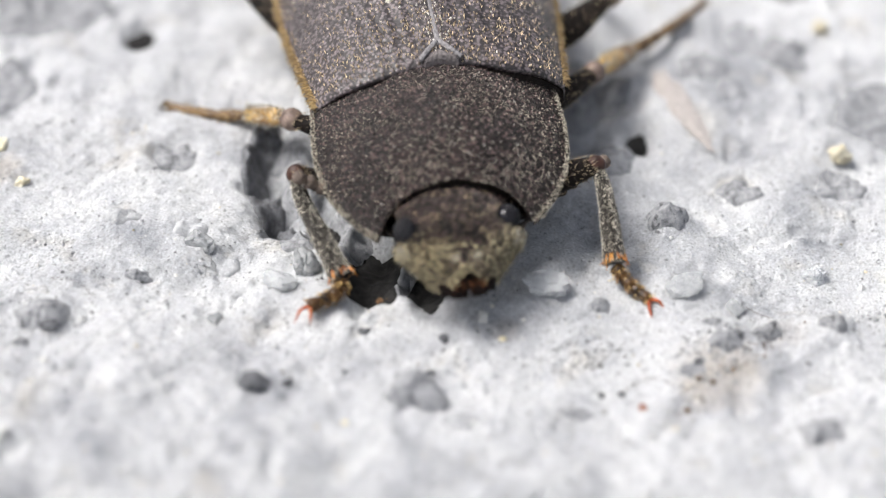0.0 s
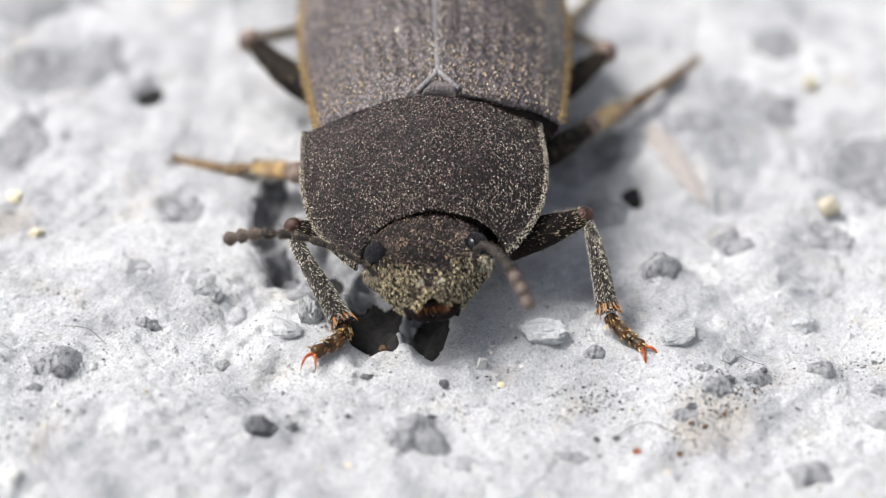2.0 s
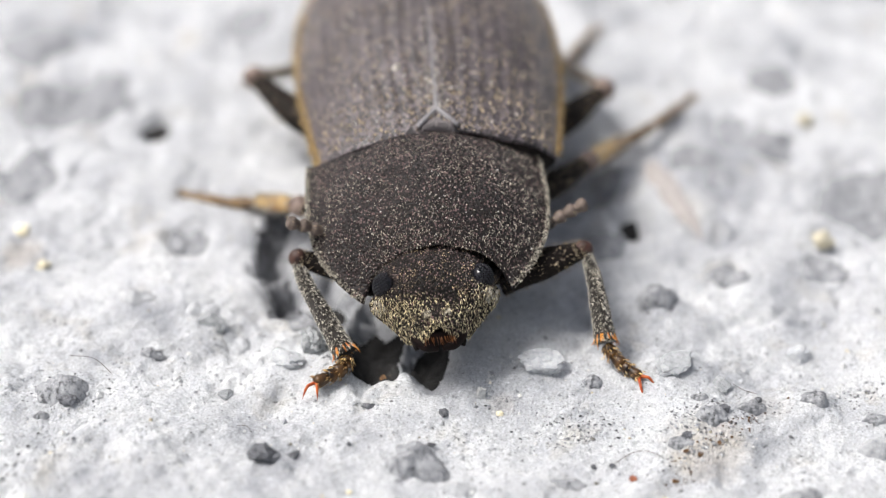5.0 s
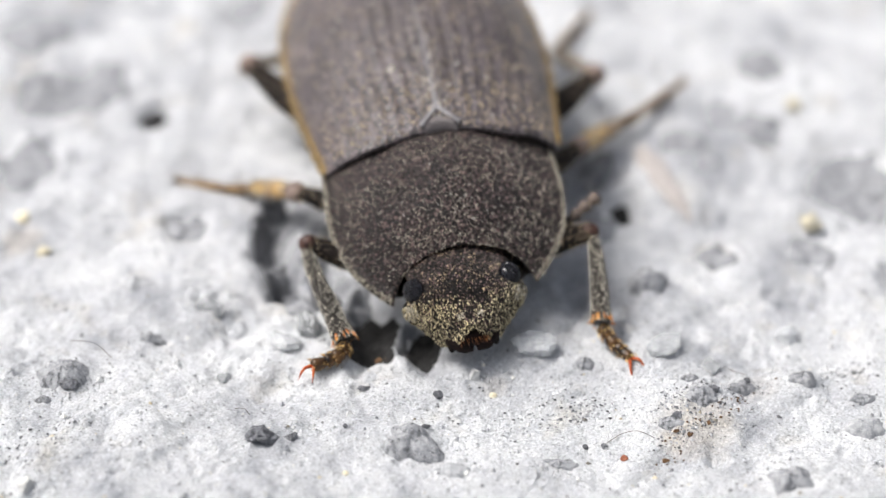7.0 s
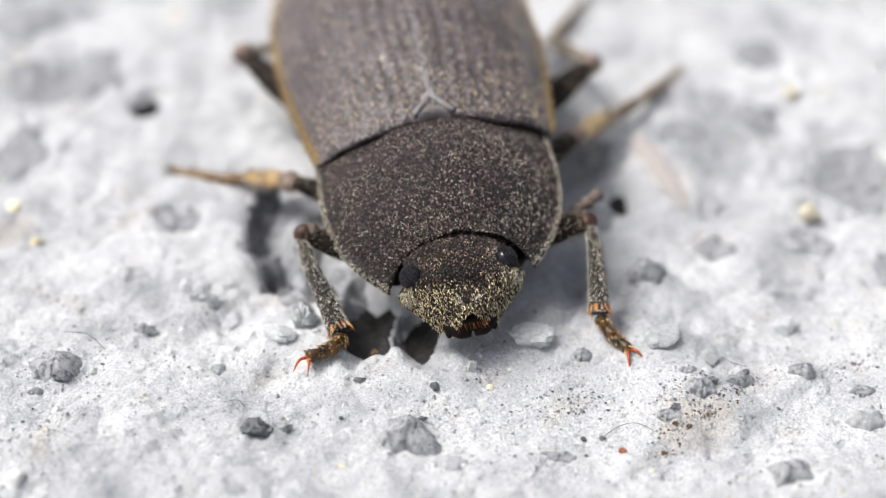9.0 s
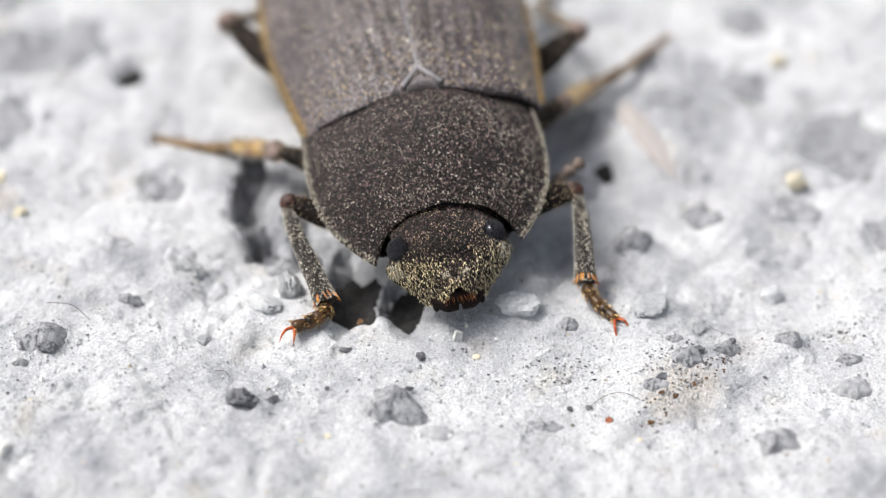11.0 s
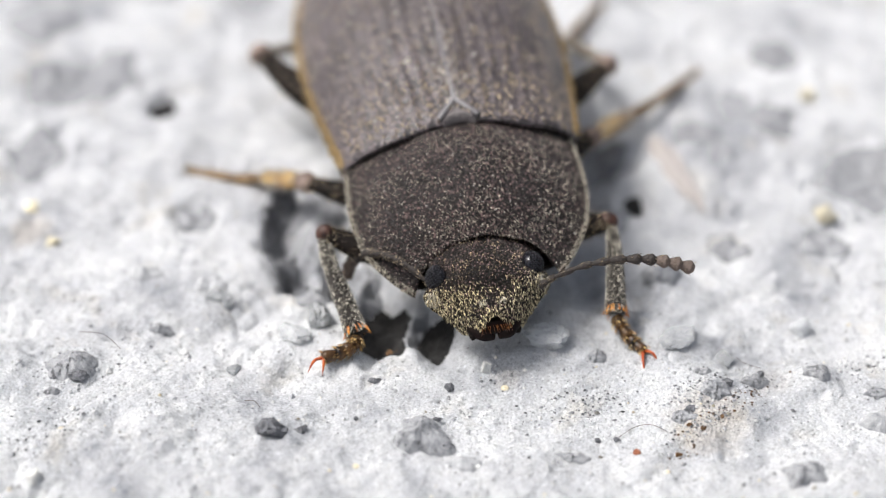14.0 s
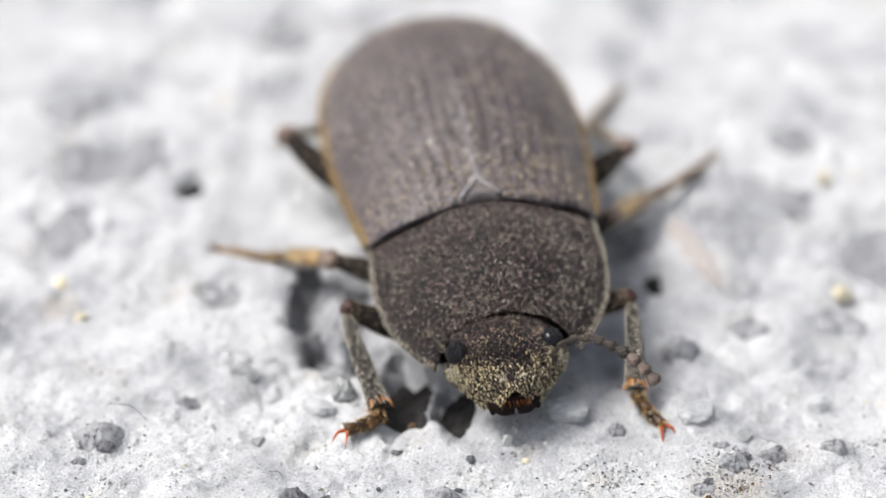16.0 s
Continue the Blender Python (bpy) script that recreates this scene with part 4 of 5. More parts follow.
        part("palp", bm, M_LEG, ob, "short dark mouth feeler")
    bm = bmesh.new()
    lip = lambda s, q: ((2 * s - 1) * (0.34 - 0.05 * q), -1.07 - 0.09 * math.sin(1.6 * q) + 0.10 * (2 * s - 1) ** 2, -0.82 - 0.17 * q - 0.05 * (2 * s - 1) ** 2)
    part("labrum", shell(bm, lip, lambda s, q: (lip(s, q)[0], lip(s, q)[1] + 0.09, lip(s, q)[2] + 0.02), 16, 8), M_MOUTH, ob, "red-brown upper lip")
    bm = bmesh.new()
    for k in range(22):
        x = rng.uniform(-0.24, 0.24)
        drop, lean = rng.uniform(0.0, 0.05), rng.uniform(-0.03, 0.03)
        tube(bm, [(x, -1.12, -0.84), (x + lean, -1.17, -0.89), (x + 2 * lean, -1.185, -0.92 - drop)], [0.0035, 0.0032, 0.001], 5, rings=2)
    part("lip_bristle", bm, M_LIP, ob, "dark amber bristles on the lip")
    bm = bmesh.new()
    ball(bm, (0, -0.82, -1.03), (0.46, 0.26, 0.15), 3)
    part("chin", bm, M_LEG, ob, "black underside of the mouth")
    return ob


ANTENNA_BASE = [(-0.68, -0.56, -0.80), (0.68, -0.56, -0.80)]
BEAD_LONG = [0.36, 0.16, 0.39, 0.30, 0.29, 0.28, 0.26, 0.24, 0.23, 0.22, 0.22]
BEAD_WIDE = [0.066, 0.052, 0.050, 0.057, 0.066, 0.075, 0.084, 0.094, 0.104, 0.111, 0.108]
FEELER_LONG = sum(BEAD_LONG) - 0.02 * (len(BEAD_LONG) - 1)


def build_antenna():
    """Eleven beads, the first of them the root; each later one has its own pose on it. Returns the root and the others."""
    rng = random.Random(3)
    root, joints = None, []
    for k, (length, r) in enumerate(zip(BEAD_LONG, BEAD_WIDE)):
        bm = bmesh.new()
        last = k == len(BEAD_LONG) - 1
        tube(bm, [(0, 0, 0), (length * 0.22, 0, 0), (length * 0.66, 0, 0), (length, 0, 0)], [r * 0.42, r * 0.72, r * 1.08, r * (0.62 if last else 0.50)], 12, rings=3)
        chitin = len(bm.faces)
        for _ in range(34):
            ang, x = rng.uniform(0, 6.2832), rng.uniform(0.2, 0.95)
            n = Vector((0, math.cos(ang), math.sin(ang)))
            p = Vector((x * length, 0, 0)) + n * r * (0.75 + 0.3 * min(1, 1.5 * x)) * 0.9
            tip = p + Vector((0.045, 0, 0)) + n * 0.02
            side = n.cross(Vector((1, 0, 0))) * 0.004
            a0, a1, a2, a3 = (bm.verts.new(v) for v in (p - side, p + side, p + n * 0.006, tip))
            for tri in ((a0, a1, a3), (a1, a2, a3), (a2, a0, a3)):
                bm.faces.new(tri)
        bm.faces.index_update()
        for f in bm.faces:
            f.material_index = 1 if f.index >= chitin else 0
        m = M_FEELER_TIP if r > 0.10 else M_ANTENNA
        if root is None:
            root = part("antenna", bm, m, beetle, "grey-black beaded feeler")
            root.data.materials.append(M_FAWN)
        else:
            ob = part("antenna_joint", bm, m, root)
            ob.data.materials.append(M_FAWN)
            joints.append(ob)
    return root, joints


def tube_hairs(path, rad, per_step, rng, length, thick, outward=0.6):
    out = []
    for k in range(len(path) - 1):
        d = (path[k + 1] - path[k])
        if d.length < 1e-6:
            continue
        dn = d.normalized()
        for _ in range(per_step):
            n = Vector((rng.gauss(0, 1), rng.gauss(0, 1), rng.gauss(0, 1)))
            n = (n - dn * n.dot(dn)).normalized()
            out.append((path[k] + d * rng.random() + n * rad[k] * 0.92, (dn + outward * n).normalized(), length * rng.uniform(0.6, 1.3), thick, n))
    return out


def claw_pair(leg, root, tips, material):
    for tip in tips:
        a, b = Vector(root), Vector(tip)
        mid = (a + b) / 2 + Vector((0, 0, 0.09)) + 0.06 * (b - a).length * Vector((1 if tip == tips[0] else -1, 0, 0)) * (-1 if tips[0][0] < tips[-1][0] else 1)
        bm = bmesh.new()
        tube(bm, [a, mid, b], [0.030, 0.024, 0.004], 8, rings=6)
        part("claw", bm, material, leg, "curved claw")


def build_leg(femur, femur_r, knee_r, tibia, tibia_r, tarsus, tarsus_r, claws, seed, foot, amber=False, label=""):
    """A leg with its origin at the foot. All points in the world, in millimetres."""
    o = Vector(foot)
    rng = random.Random(seed)
    local = lambda pts: [Vector(p) - o for p in pts]
    bm = bmesh.new()
    path, rad = tube(bm, local(femur), femur_r, 14, flat=0.8, rings=6)
    leg = part("leg", bm, M_LEG, beetle, label, at=rest(*foot, 0, 0, 0))
    hairs("femur_hair", tube_hairs(path, rad, 40, rng, 0.05, 0.005, 0.4), M_FAWN, leg, "short fawn hairs")
    bm = bmesh.new()
    ball(bm, local([femur[-1]])[0], (knee_r * 1.3, knee_r * 1.2, knee_r * 1.3), 3)
    part("knee", bm, M_KNEE if amber else M_DARKKNEE, leg, "pinkish brown joint" if amber else "dark reddish brown joint")
    bm = bmesh.new()
    path, rad = tube(bm, local(tibia), tibia_r, 14, flat=0.75, rings=8)
    shin = part("tibia", bm, {True: M_AMBER, "hind": M_BROWNFOOT}.get(amber, M_TIBIA), leg, "amber shin" if amber else "grey bristly shin widening to the foot")
    hairs("tibia_hair", tube_hairs(path, rad, 80, rng, 0.05, 0.0075, 0.45), M_ASHY, leg, "ash-grey bristles")
    if not amber:
        end, before = path[-1], path[-4]
        d = (end - before).normalized()
        bm = bmesh.new()
        across = d.cross(Vector((0, 0, 1))).normalized()
        for k in range(15):
            ang = 6.2832 * k / 15 + rng.uniform(-0.2, 0.2)
            n = (across * math.cos(ang) - d.cross(across) * math.sin(ang)).normalized() * rad[-1]
            reach = rng.uniform(-0.02, 0.10)
            tube(bm, [end - d * 0.12 + n * 0.8, end - d * 0.03 + n * 0.98, end + d * reach + n * (0.85 + 0.2 * (k % 3))], [0.009, 0.012, 0.003], 6, rings=2)
        part("spur", bm, M_ORANGE, leg, "orange spurs at the shin's end")
    pts = local(tarsus)
    tpath, trad = tube(bmesh.new(), pts, tarsus_r, 8, rings=4)
    n = len(tpath) - 1
    joints = 5
    for k in range(joints):
        a, b = tpath[round(n * k / joints)], tpath[round(n * (k + 1) / joints)]
        r = trad[round(n * k / joints)]
        bm = bmesh.new()
        tube(bm, [a, a + (b - a) * 0.35, a + (b - a) * 0.8, b + (b - a) * 0.08], [r * 0.7, r * 0.95, r * 1.1, r * 0.75], 10, rings=3)
        part("tarsus_joint", bm, M_BROWNFOOT if amber else M_TARSUS, leg, "banded brown and amber foot joint")
    fringe = []
    for k in range(joints):
        b, d = tpath[round(n * (k + 1) / joints)], (tpath[round(n * (k + 1) / joints)] - tpath[round(n * k / joints)]).normalized()
        for j in range(16):
            out = Vector((rng.gauss(0, 1), rng.gauss(0, 1), rng.gauss(0, 1)))
            out = (out - d * out.dot(d)).normalized()
            fringe.append((b - d * 0.03 + out * trad[round(n * k / joints)] * 1.0, (d + 0.35 * out).normalized(), 0.085, 0.008, out))
    hairs("tarsus_hair", fringe + tube_hairs(tpath, trad, 14, rng, 0.06, 0.006, 0.5), M_FRINGE if amber else M_STRAW, leg, "golden bristles under the foot")
    if claws:
        claw_pair(leg, pts[-1], [tuple(Vector(c) - o) for c in claws], M_BROWNFOOT if amber else M_CLAW)
    return leg


FRONT_LEGS = []


def build_legs():
    FRONT_LEGS.append(build_leg([(-1.0, 2.25, 0.80), (-1.65, 2.28, 0.98), (-2.3, 2.36, 1.17)], [0.24, 0.25, 0.15], 0.125,
                                [(-2.33, 2.34, 1.15), (-2.2, 1.95, 0.95), (-1.9, 1.4, 0.6), (-1.65, 0.95, 0.32)], [0.085, 0.125, 0.16, 0.20],
                                [(-1.62, 0.90, 0.30), (-1.72, 0.72, 0.20), (-2.14, 0.53, 0.13)], [0.12, 0.115, 0.09],
                                [(-2.36, 0.31, 0.0), (-2.13, 0.26, 0.0)], 5, (-2.16, 0.5, 0.05), label="black front leg with bristly grey shin"))
    FRONT_LEGS.append(build_leg([(0.9, 2.6, 0.82), (1.55, 2.68, 1.02), (2.28, 2.8, 1.17)], [0.28, 0.29, 0.16], 0.125,
                                [(2.31, 2.78, 1.15), (2.38, 2.35, 0.98), (2.42, 1.9, 0.7), (2.45, 1.45, 0.4)], [0.085, 0.12, 0.15, 0.185],
                                [(2.45, 1.42, 0.36), (2.60, 1.18, 0.24), (2.9, 0.90, 0.13)], [0.11, 0.10, 0.08],
                                [(2.92, 0.50, 0.0), (3.14, 0.72, 0.04)], 6, (2.9, 0.85, 0.05), label="black front leg with bristly grey shin"))
    build_leg([(-1.2, 3.5, 0.95), (-1.83, 3.7, 0.95), (-2.65, 4.16, 0.86)], [0.22, 0.24, 0.13], 0.15,
              [(-2.7, 4.2, 0.84), (-3.0, 4.48, 0.66), (-3.4, 4.83, 0.44)], [0.13, 0.19, 0.15],
              [(-3.48, 4.88, 0.38), (-4.08, 5.15, 0.18), (-4.8, 5.5, 0.06)], [0.10, 0.085, 0.06],
              [(-4.98, 5.45, 0.0), (-4.95, 5.62, 0.0)], 7, (-4.8, 5.5, 0.02), True, "black middle leg with amber shin")
    build_leg([(1.0, 4.2, 0.95), (1.59, 4.8, 1.0), (2.2, 5.6, 0.92)], [0.22, 0.25, 0.13], 0.15,
              [(2.23, 5.64, 0.9), (2.5, 6.2, 0.72), (2.88, 6.85, 0.5)], [0.13, 0.19, 0.15],
              [(2.96, 6.96, 0.44), (3.58, 7.87, 0.25), (4.3, 9.0, 0.06)], [0.10, 0.085, 0.06],
              [(4.5, 9.2, 0.0), (4.36, 9.3, 0.0)], 8, (4.3, 9.0, 0.02), True, "black middle leg with amber shin")
    build_leg([(-1.6, 5.6, 1.0), (-2.76, 6.4, 1.12), (-3.7, 7.42, 1.28)], [0.26, 0.30, 0.16], 0.17,
              [(-3.7, 7.5, 1.25), (-3.3, 8.4, 0.8), (-2.9, 9.34, 0.35)], [0.09, 0.11, 0.12],
              [(-2.88, 9.4, 0.3), (-2.75, 10.2, 0.15), (-2.7, 10.9, 0.06)], [0.10, 0.08, 0.06],
              [(-2.8, 11.1, 0.0), (-2.6, 11.1, 0.0)], 9, (-2.7, 10.9, 0.02), "hind", "black hind leg with bent knee")
    build_leg([(0.8, 5.8, 1.0), (1.69, 6.48, 1.1), (2.52, 7.6, 1.12)], [0.26, 0.30, 0.16], 0.17,
              [(2.52, 7.66, 1.1), (2.2, 8.7, 0.7), (1.9, 9.61, 0.3)], [0.09, 0.11, 0.12],
              [(1.92, 9.7, 0.28), (2.25, 10.6, 0.15), (2.6, 11.4, 0.06)], [0.10, 0.08, 0.06],
              [(2.6, 11.65, 0.0), (2.8, 11.55, 0.0)], 10, (2.6, 11.4, 0.02), "hind", "black hind leg with brown foot")


PRONOTUM = build_pronotum()
ELYTRA = build_elytra()
HEAD = build_head()
ANTENNAE = [build_antenna(), build_antenna()]
build_legs()

# ---- how the beetle moves: seconds, place (mm) and turn (degrees) in the world ----
PRONOTUM_ROWS = [
    (0, -0.432, 3.479, 2.457, 11.061, -3.131, 9.348),
    (0.5, -0.427, 3.468, 2.589, 13.741, -6.448, 12.869),
    (1, -0.432, 3.448, 2.614, 14.138, -6.454, 13.095),
    (1.15, -0.434, 3.455, 2.61, 14.128, -6.526, 12.955),
    (1.3, -0.657, 3.312, 2.401, 15.392, -3.7, 9.335),
    (1.4, -0.659, 3.316, 2.399, 15.386, -3.748, 9.242),
    (1.5, -0.648, 3.404, 2.766, 18.149, -4.127, 5.536),
    (1.6, -0.678, 3.545, 2.774, 15.892, -5.02, 5.063),
    (2, -0.703, 3.653, 2.77, 14.366, -5.775, 4.438),
    (2.5, -0.69, 3.714, 2.708, 13.751, -6.112, 4.405),
    (3, -0.675, 3.649, 2.748, 13.602, -6.098, 4.817),
    (3.5, -0.637, 3.659, 2.753, 13.192, -5.978, 5.271),
    (4, -0.639, 3.619, 2.768, 13.339, -5.741, 5.539),
    (4.2, -0.64, 3.617, 2.769, 13.318, -5.797, 5.46),
    (6.3, -0.569, 3.554, 2.571, 18.046, -1.386, 10.265),
    (6.5, -0.276, 3.448, 2.51, 16.955, -2.823, 10.666),
    (7, -0.303, 3.548, 2.544, 16.83, -5.262, 11.161),
    (7.5, -0.32, 3.556, 2.565, 16.583, -5.436, 11.593),
    (8, -0.334, 3.566, 2.565, 15.95, -5.896, 11.673),
    (8.5, -0.341, 3.557, 2.576, 15.815, -5.741, 11.935),
    (9, -0.343, 3.573, 2.574, 15.751, -6.018, 11.742),
    (9.5, -0.326, 3.572, 2.568, 14.957, -5.528, 12.048),
    (9.7, -0.326, 3.571, 2.568, 15, -5.534, 12.059),
    (11.8, -0.286, 3.463, 2.55, 18.102, -5.017, 12.188),
    (12, -0.255, 3.293, 2.574, 19.134, -5.746, 9.381),
    (12.5, -0.253, 3.254, 2.574, 20.317, -5.34, 9.303),
    (13, -0.276, 3.28, 2.551, 20.363, -5.613, 7.942),
    (13.12, -0.198, 3.416, 2.528, 16.949, -5.169, 9.525),
    (13.3, -0.126, 3.553, 2.503, 13.523, -4.913, 10.852),
    (13.5, -0.126, 3.553, 2.503, 13.523, -4.913, 10.852),
    (14, -0.121, 3.541, 2.522, 14.161, -4.623, 11.128),
    (14.5, -0.107, 3.519, 2.559, 15.497, -4.695, 10.354),
    (15, -0.114, 3.504, 2.552, 15.287, -5.292, 9.965),
    (15.5, -0.123, 3.529, 2.538, 15.179, -5.306, 10.079),
    (16, -0.115, 3.522, 2.535, 15.135, -5.03, 10.222),
]
HEAD_ROWS = [
    (0, -0.061, 1.385, 1.756, 2.663, -0.581, 14.269),
    (0.5, 0.128, 1.485, 1.814, 5.222, -4.348, 15.387),
    (1, 0.126, 1.495, 1.835, 5.702, -4.748, 15.682),
    (1.15, 0.12, 1.501, 1.831, 5.689, -4.82, 15.543),
    (1.3, -0.315, 1.341, 1.573, 6.527, -2.523, 10.205),
    (1.4, -0.319, 1.345, 1.57, 6.52, -2.571, 10.112),
    (1.5, -0.46, 1.462, 1.843, 9.441, -2.913, 7.657),
    (1.6, -0.496, 1.567, 1.929, 7.156, -3.723, 7.136),
    (2, -0.535, 1.653, 1.978, 5.606, -4.424, 6.477),
    (2.5, -0.485, 1.72, 1.947, 5.198, -5.164, 6.733),
    (3, -0.462, 1.675, 2.001, 4.995, -5.392, 6.99),
    (3.5, -0.417, 1.684, 2.022, 4.652, -5.183, 7.251),
    (4, -0.429, 1.647, 2.031, 4.836, -4.947, 7.343),
    (4.2, -0.432, 1.644, 2.033, 4.814, -5.003, 7.264),
    (6.3, -0.277, 1.7, 1.693, 9.315, 0.027, 11.318),
    (6.5, 0.073, 1.555, 1.654, 7.781, -0.954, 12.694),
    (7, 0.104, 1.614, 1.666, 8.288, -4.196, 13.553),
    (7.5, 0.114, 1.626, 1.699, 7.814, -4.552, 13.811),
    (8, 0.102, 1.642, 1.728, 7.217, -4.759, 13.551),
    (8.5, 0.091, 1.637, 1.744, 7.21, -4.742, 14.335),
    (9, 0.095, 1.655, 1.747, 6.547, -4.746, 13.735),
    (9.5, 0.11, 1.642, 1.767, 6.214, -4.307, 13.897),
    (9.7, 0.111, 1.641, 1.766, 6.257, -4.315, 13.91),
    (11.8, 0.135, 1.607, 1.656, 8.864, -3.883, 14.362),
    (12, 0.128, 1.447, 1.652, 9.672, -4.168, 11.342),
    (12.5, 0.111, 1.435, 1.617, 11.433, -3.662, 11.672),
    (13, 0.065, 1.46, 1.597, 11.343, -3.911, 10.397),
    (13.12, 0.184, 1.549, 1.684, 7.959, -3.325, 11.872),
    (13.3, 0.279, 1.617, 1.764, 4.77, -2.803, 12.857),
    (13.5, 0.279, 1.617, 1.764, 4.77, -2.803, 12.857),
    (14, 0.284, 1.616, 1.761, 4.955, -2.736, 12.636),
    (14.5, 0.279, 1.608, 1.752, 6.316, -2.741, 12.238),
    (15, 0.272, 1.588, 1.753, 6.11, -3.298, 11.895),
    (15.5, 0.261, 1.609, 1.741, 6.287, -3.261, 12.229),
    (16, 0.266, 1.599, 1.737, 5.983, -3.115, 12.357),
]
ELYTRA_ROWS = [
    (0, -0.29, 3.487, 2.483, -1.105, -1.971, 9.013),
    (0.5, -0.296, 3.538, 2.62, 0.183, -4.622, 10.521),
    (1, -0.305, 3.55, 2.615, 0.139, -4.872, 10.585),
    (1.15, -0.305, 3.55, 2.615, 0.139, -4.872, 10.585),
    (1.3, -0.526, 3.401, 2.411, 0.903, -3.133, 8.496),
    (1.4, -0.526, 3.401, 2.411, 0.903, -3.133, 8.496),
    (1.5, -0.328, 3.571, 2.641, -0.521, -1.968, 3.398),
    (1.6, -0.34, 3.655, 2.702, 0.036, -2.026, 3.245),
    (2, -0.351, 3.738, 2.763, 0.593, -2.083, 3.092),
    (2.5, -0.338, 3.716, 2.76, 0.753, -2.223, 3.269),
    (3, -0.326, 3.729, 2.742, 0.457, -2.283, 3.558),
    (3.5, -0.29, 3.73, 2.75, 0.256, -2.377, 3.687),
    (4, -0.309, 3.738, 2.737, 0.352, -2.59, 3.7),
    (4.2, -0.309, 3.738, 2.737, 0.352, -2.59, 3.7),
    (6.3, -0.481, 3.664, 2.639, 2.515, -1.381, 7.682),
    (6.5, -0.188, 3.56, 2.577, 1.873, -2.21, 7.97),
    (7, -0.202, 3.6, 2.606, 0.976, -3.758, 9.546),
    (7.5, -0.214, 3.617, 2.623, 0.772, -3.837, 9.608),
    (8, -0.231, 3.618, 2.599, 0.601, -4.154, 9.937),
    (8.5, -0.25, 3.62, 2.6, 0.5, -4.4, 10),
    (9, -0.251, 3.616, 2.609, 0.661, -4.333, 9.885),
    (9.5, -0.219, 3.617, 2.581, 0.214, -4.266, 9.969),
    (9.7, -0.219, 3.617, 2.581, 0.214, -4.266, 9.969),
    (11.8, -0.198, 3.591, 2.551, 0.236, -4.177, 9.916),
    (12, -0.234, 3.67, 2.603, 0.124, -5.871, 9.934),
    (12.5, -0.251, 3.716, 2.615, -0.111, -6.219, 10.099),
    (13, -0.225, 3.683, 2.682, 0.349, -5.277, 9.289),
    (13.3, -0.088, 3.578, 2.568, 1.445, -4.291, 10.208),
    (13.5, -0.088, 3.578, 2.568, 1.445, -4.291, 10.208),
    (14, -0.099, 3.605, 2.566, 1.27, -4.38, 10.319),
    (14.5, -0.084, 3.61, 2.588, 1.316, -4.285, 10.645),
    (15, -0.079, 3.603, 2.581, 1.061, -4.142, 10.45),
    (15.5, -0.1, 3.587, 2.571, 0.949, -4.237, 10.347),
    (16, -0.096, 3.587, 2.563, 1.03, -4.189, 10.449),
]
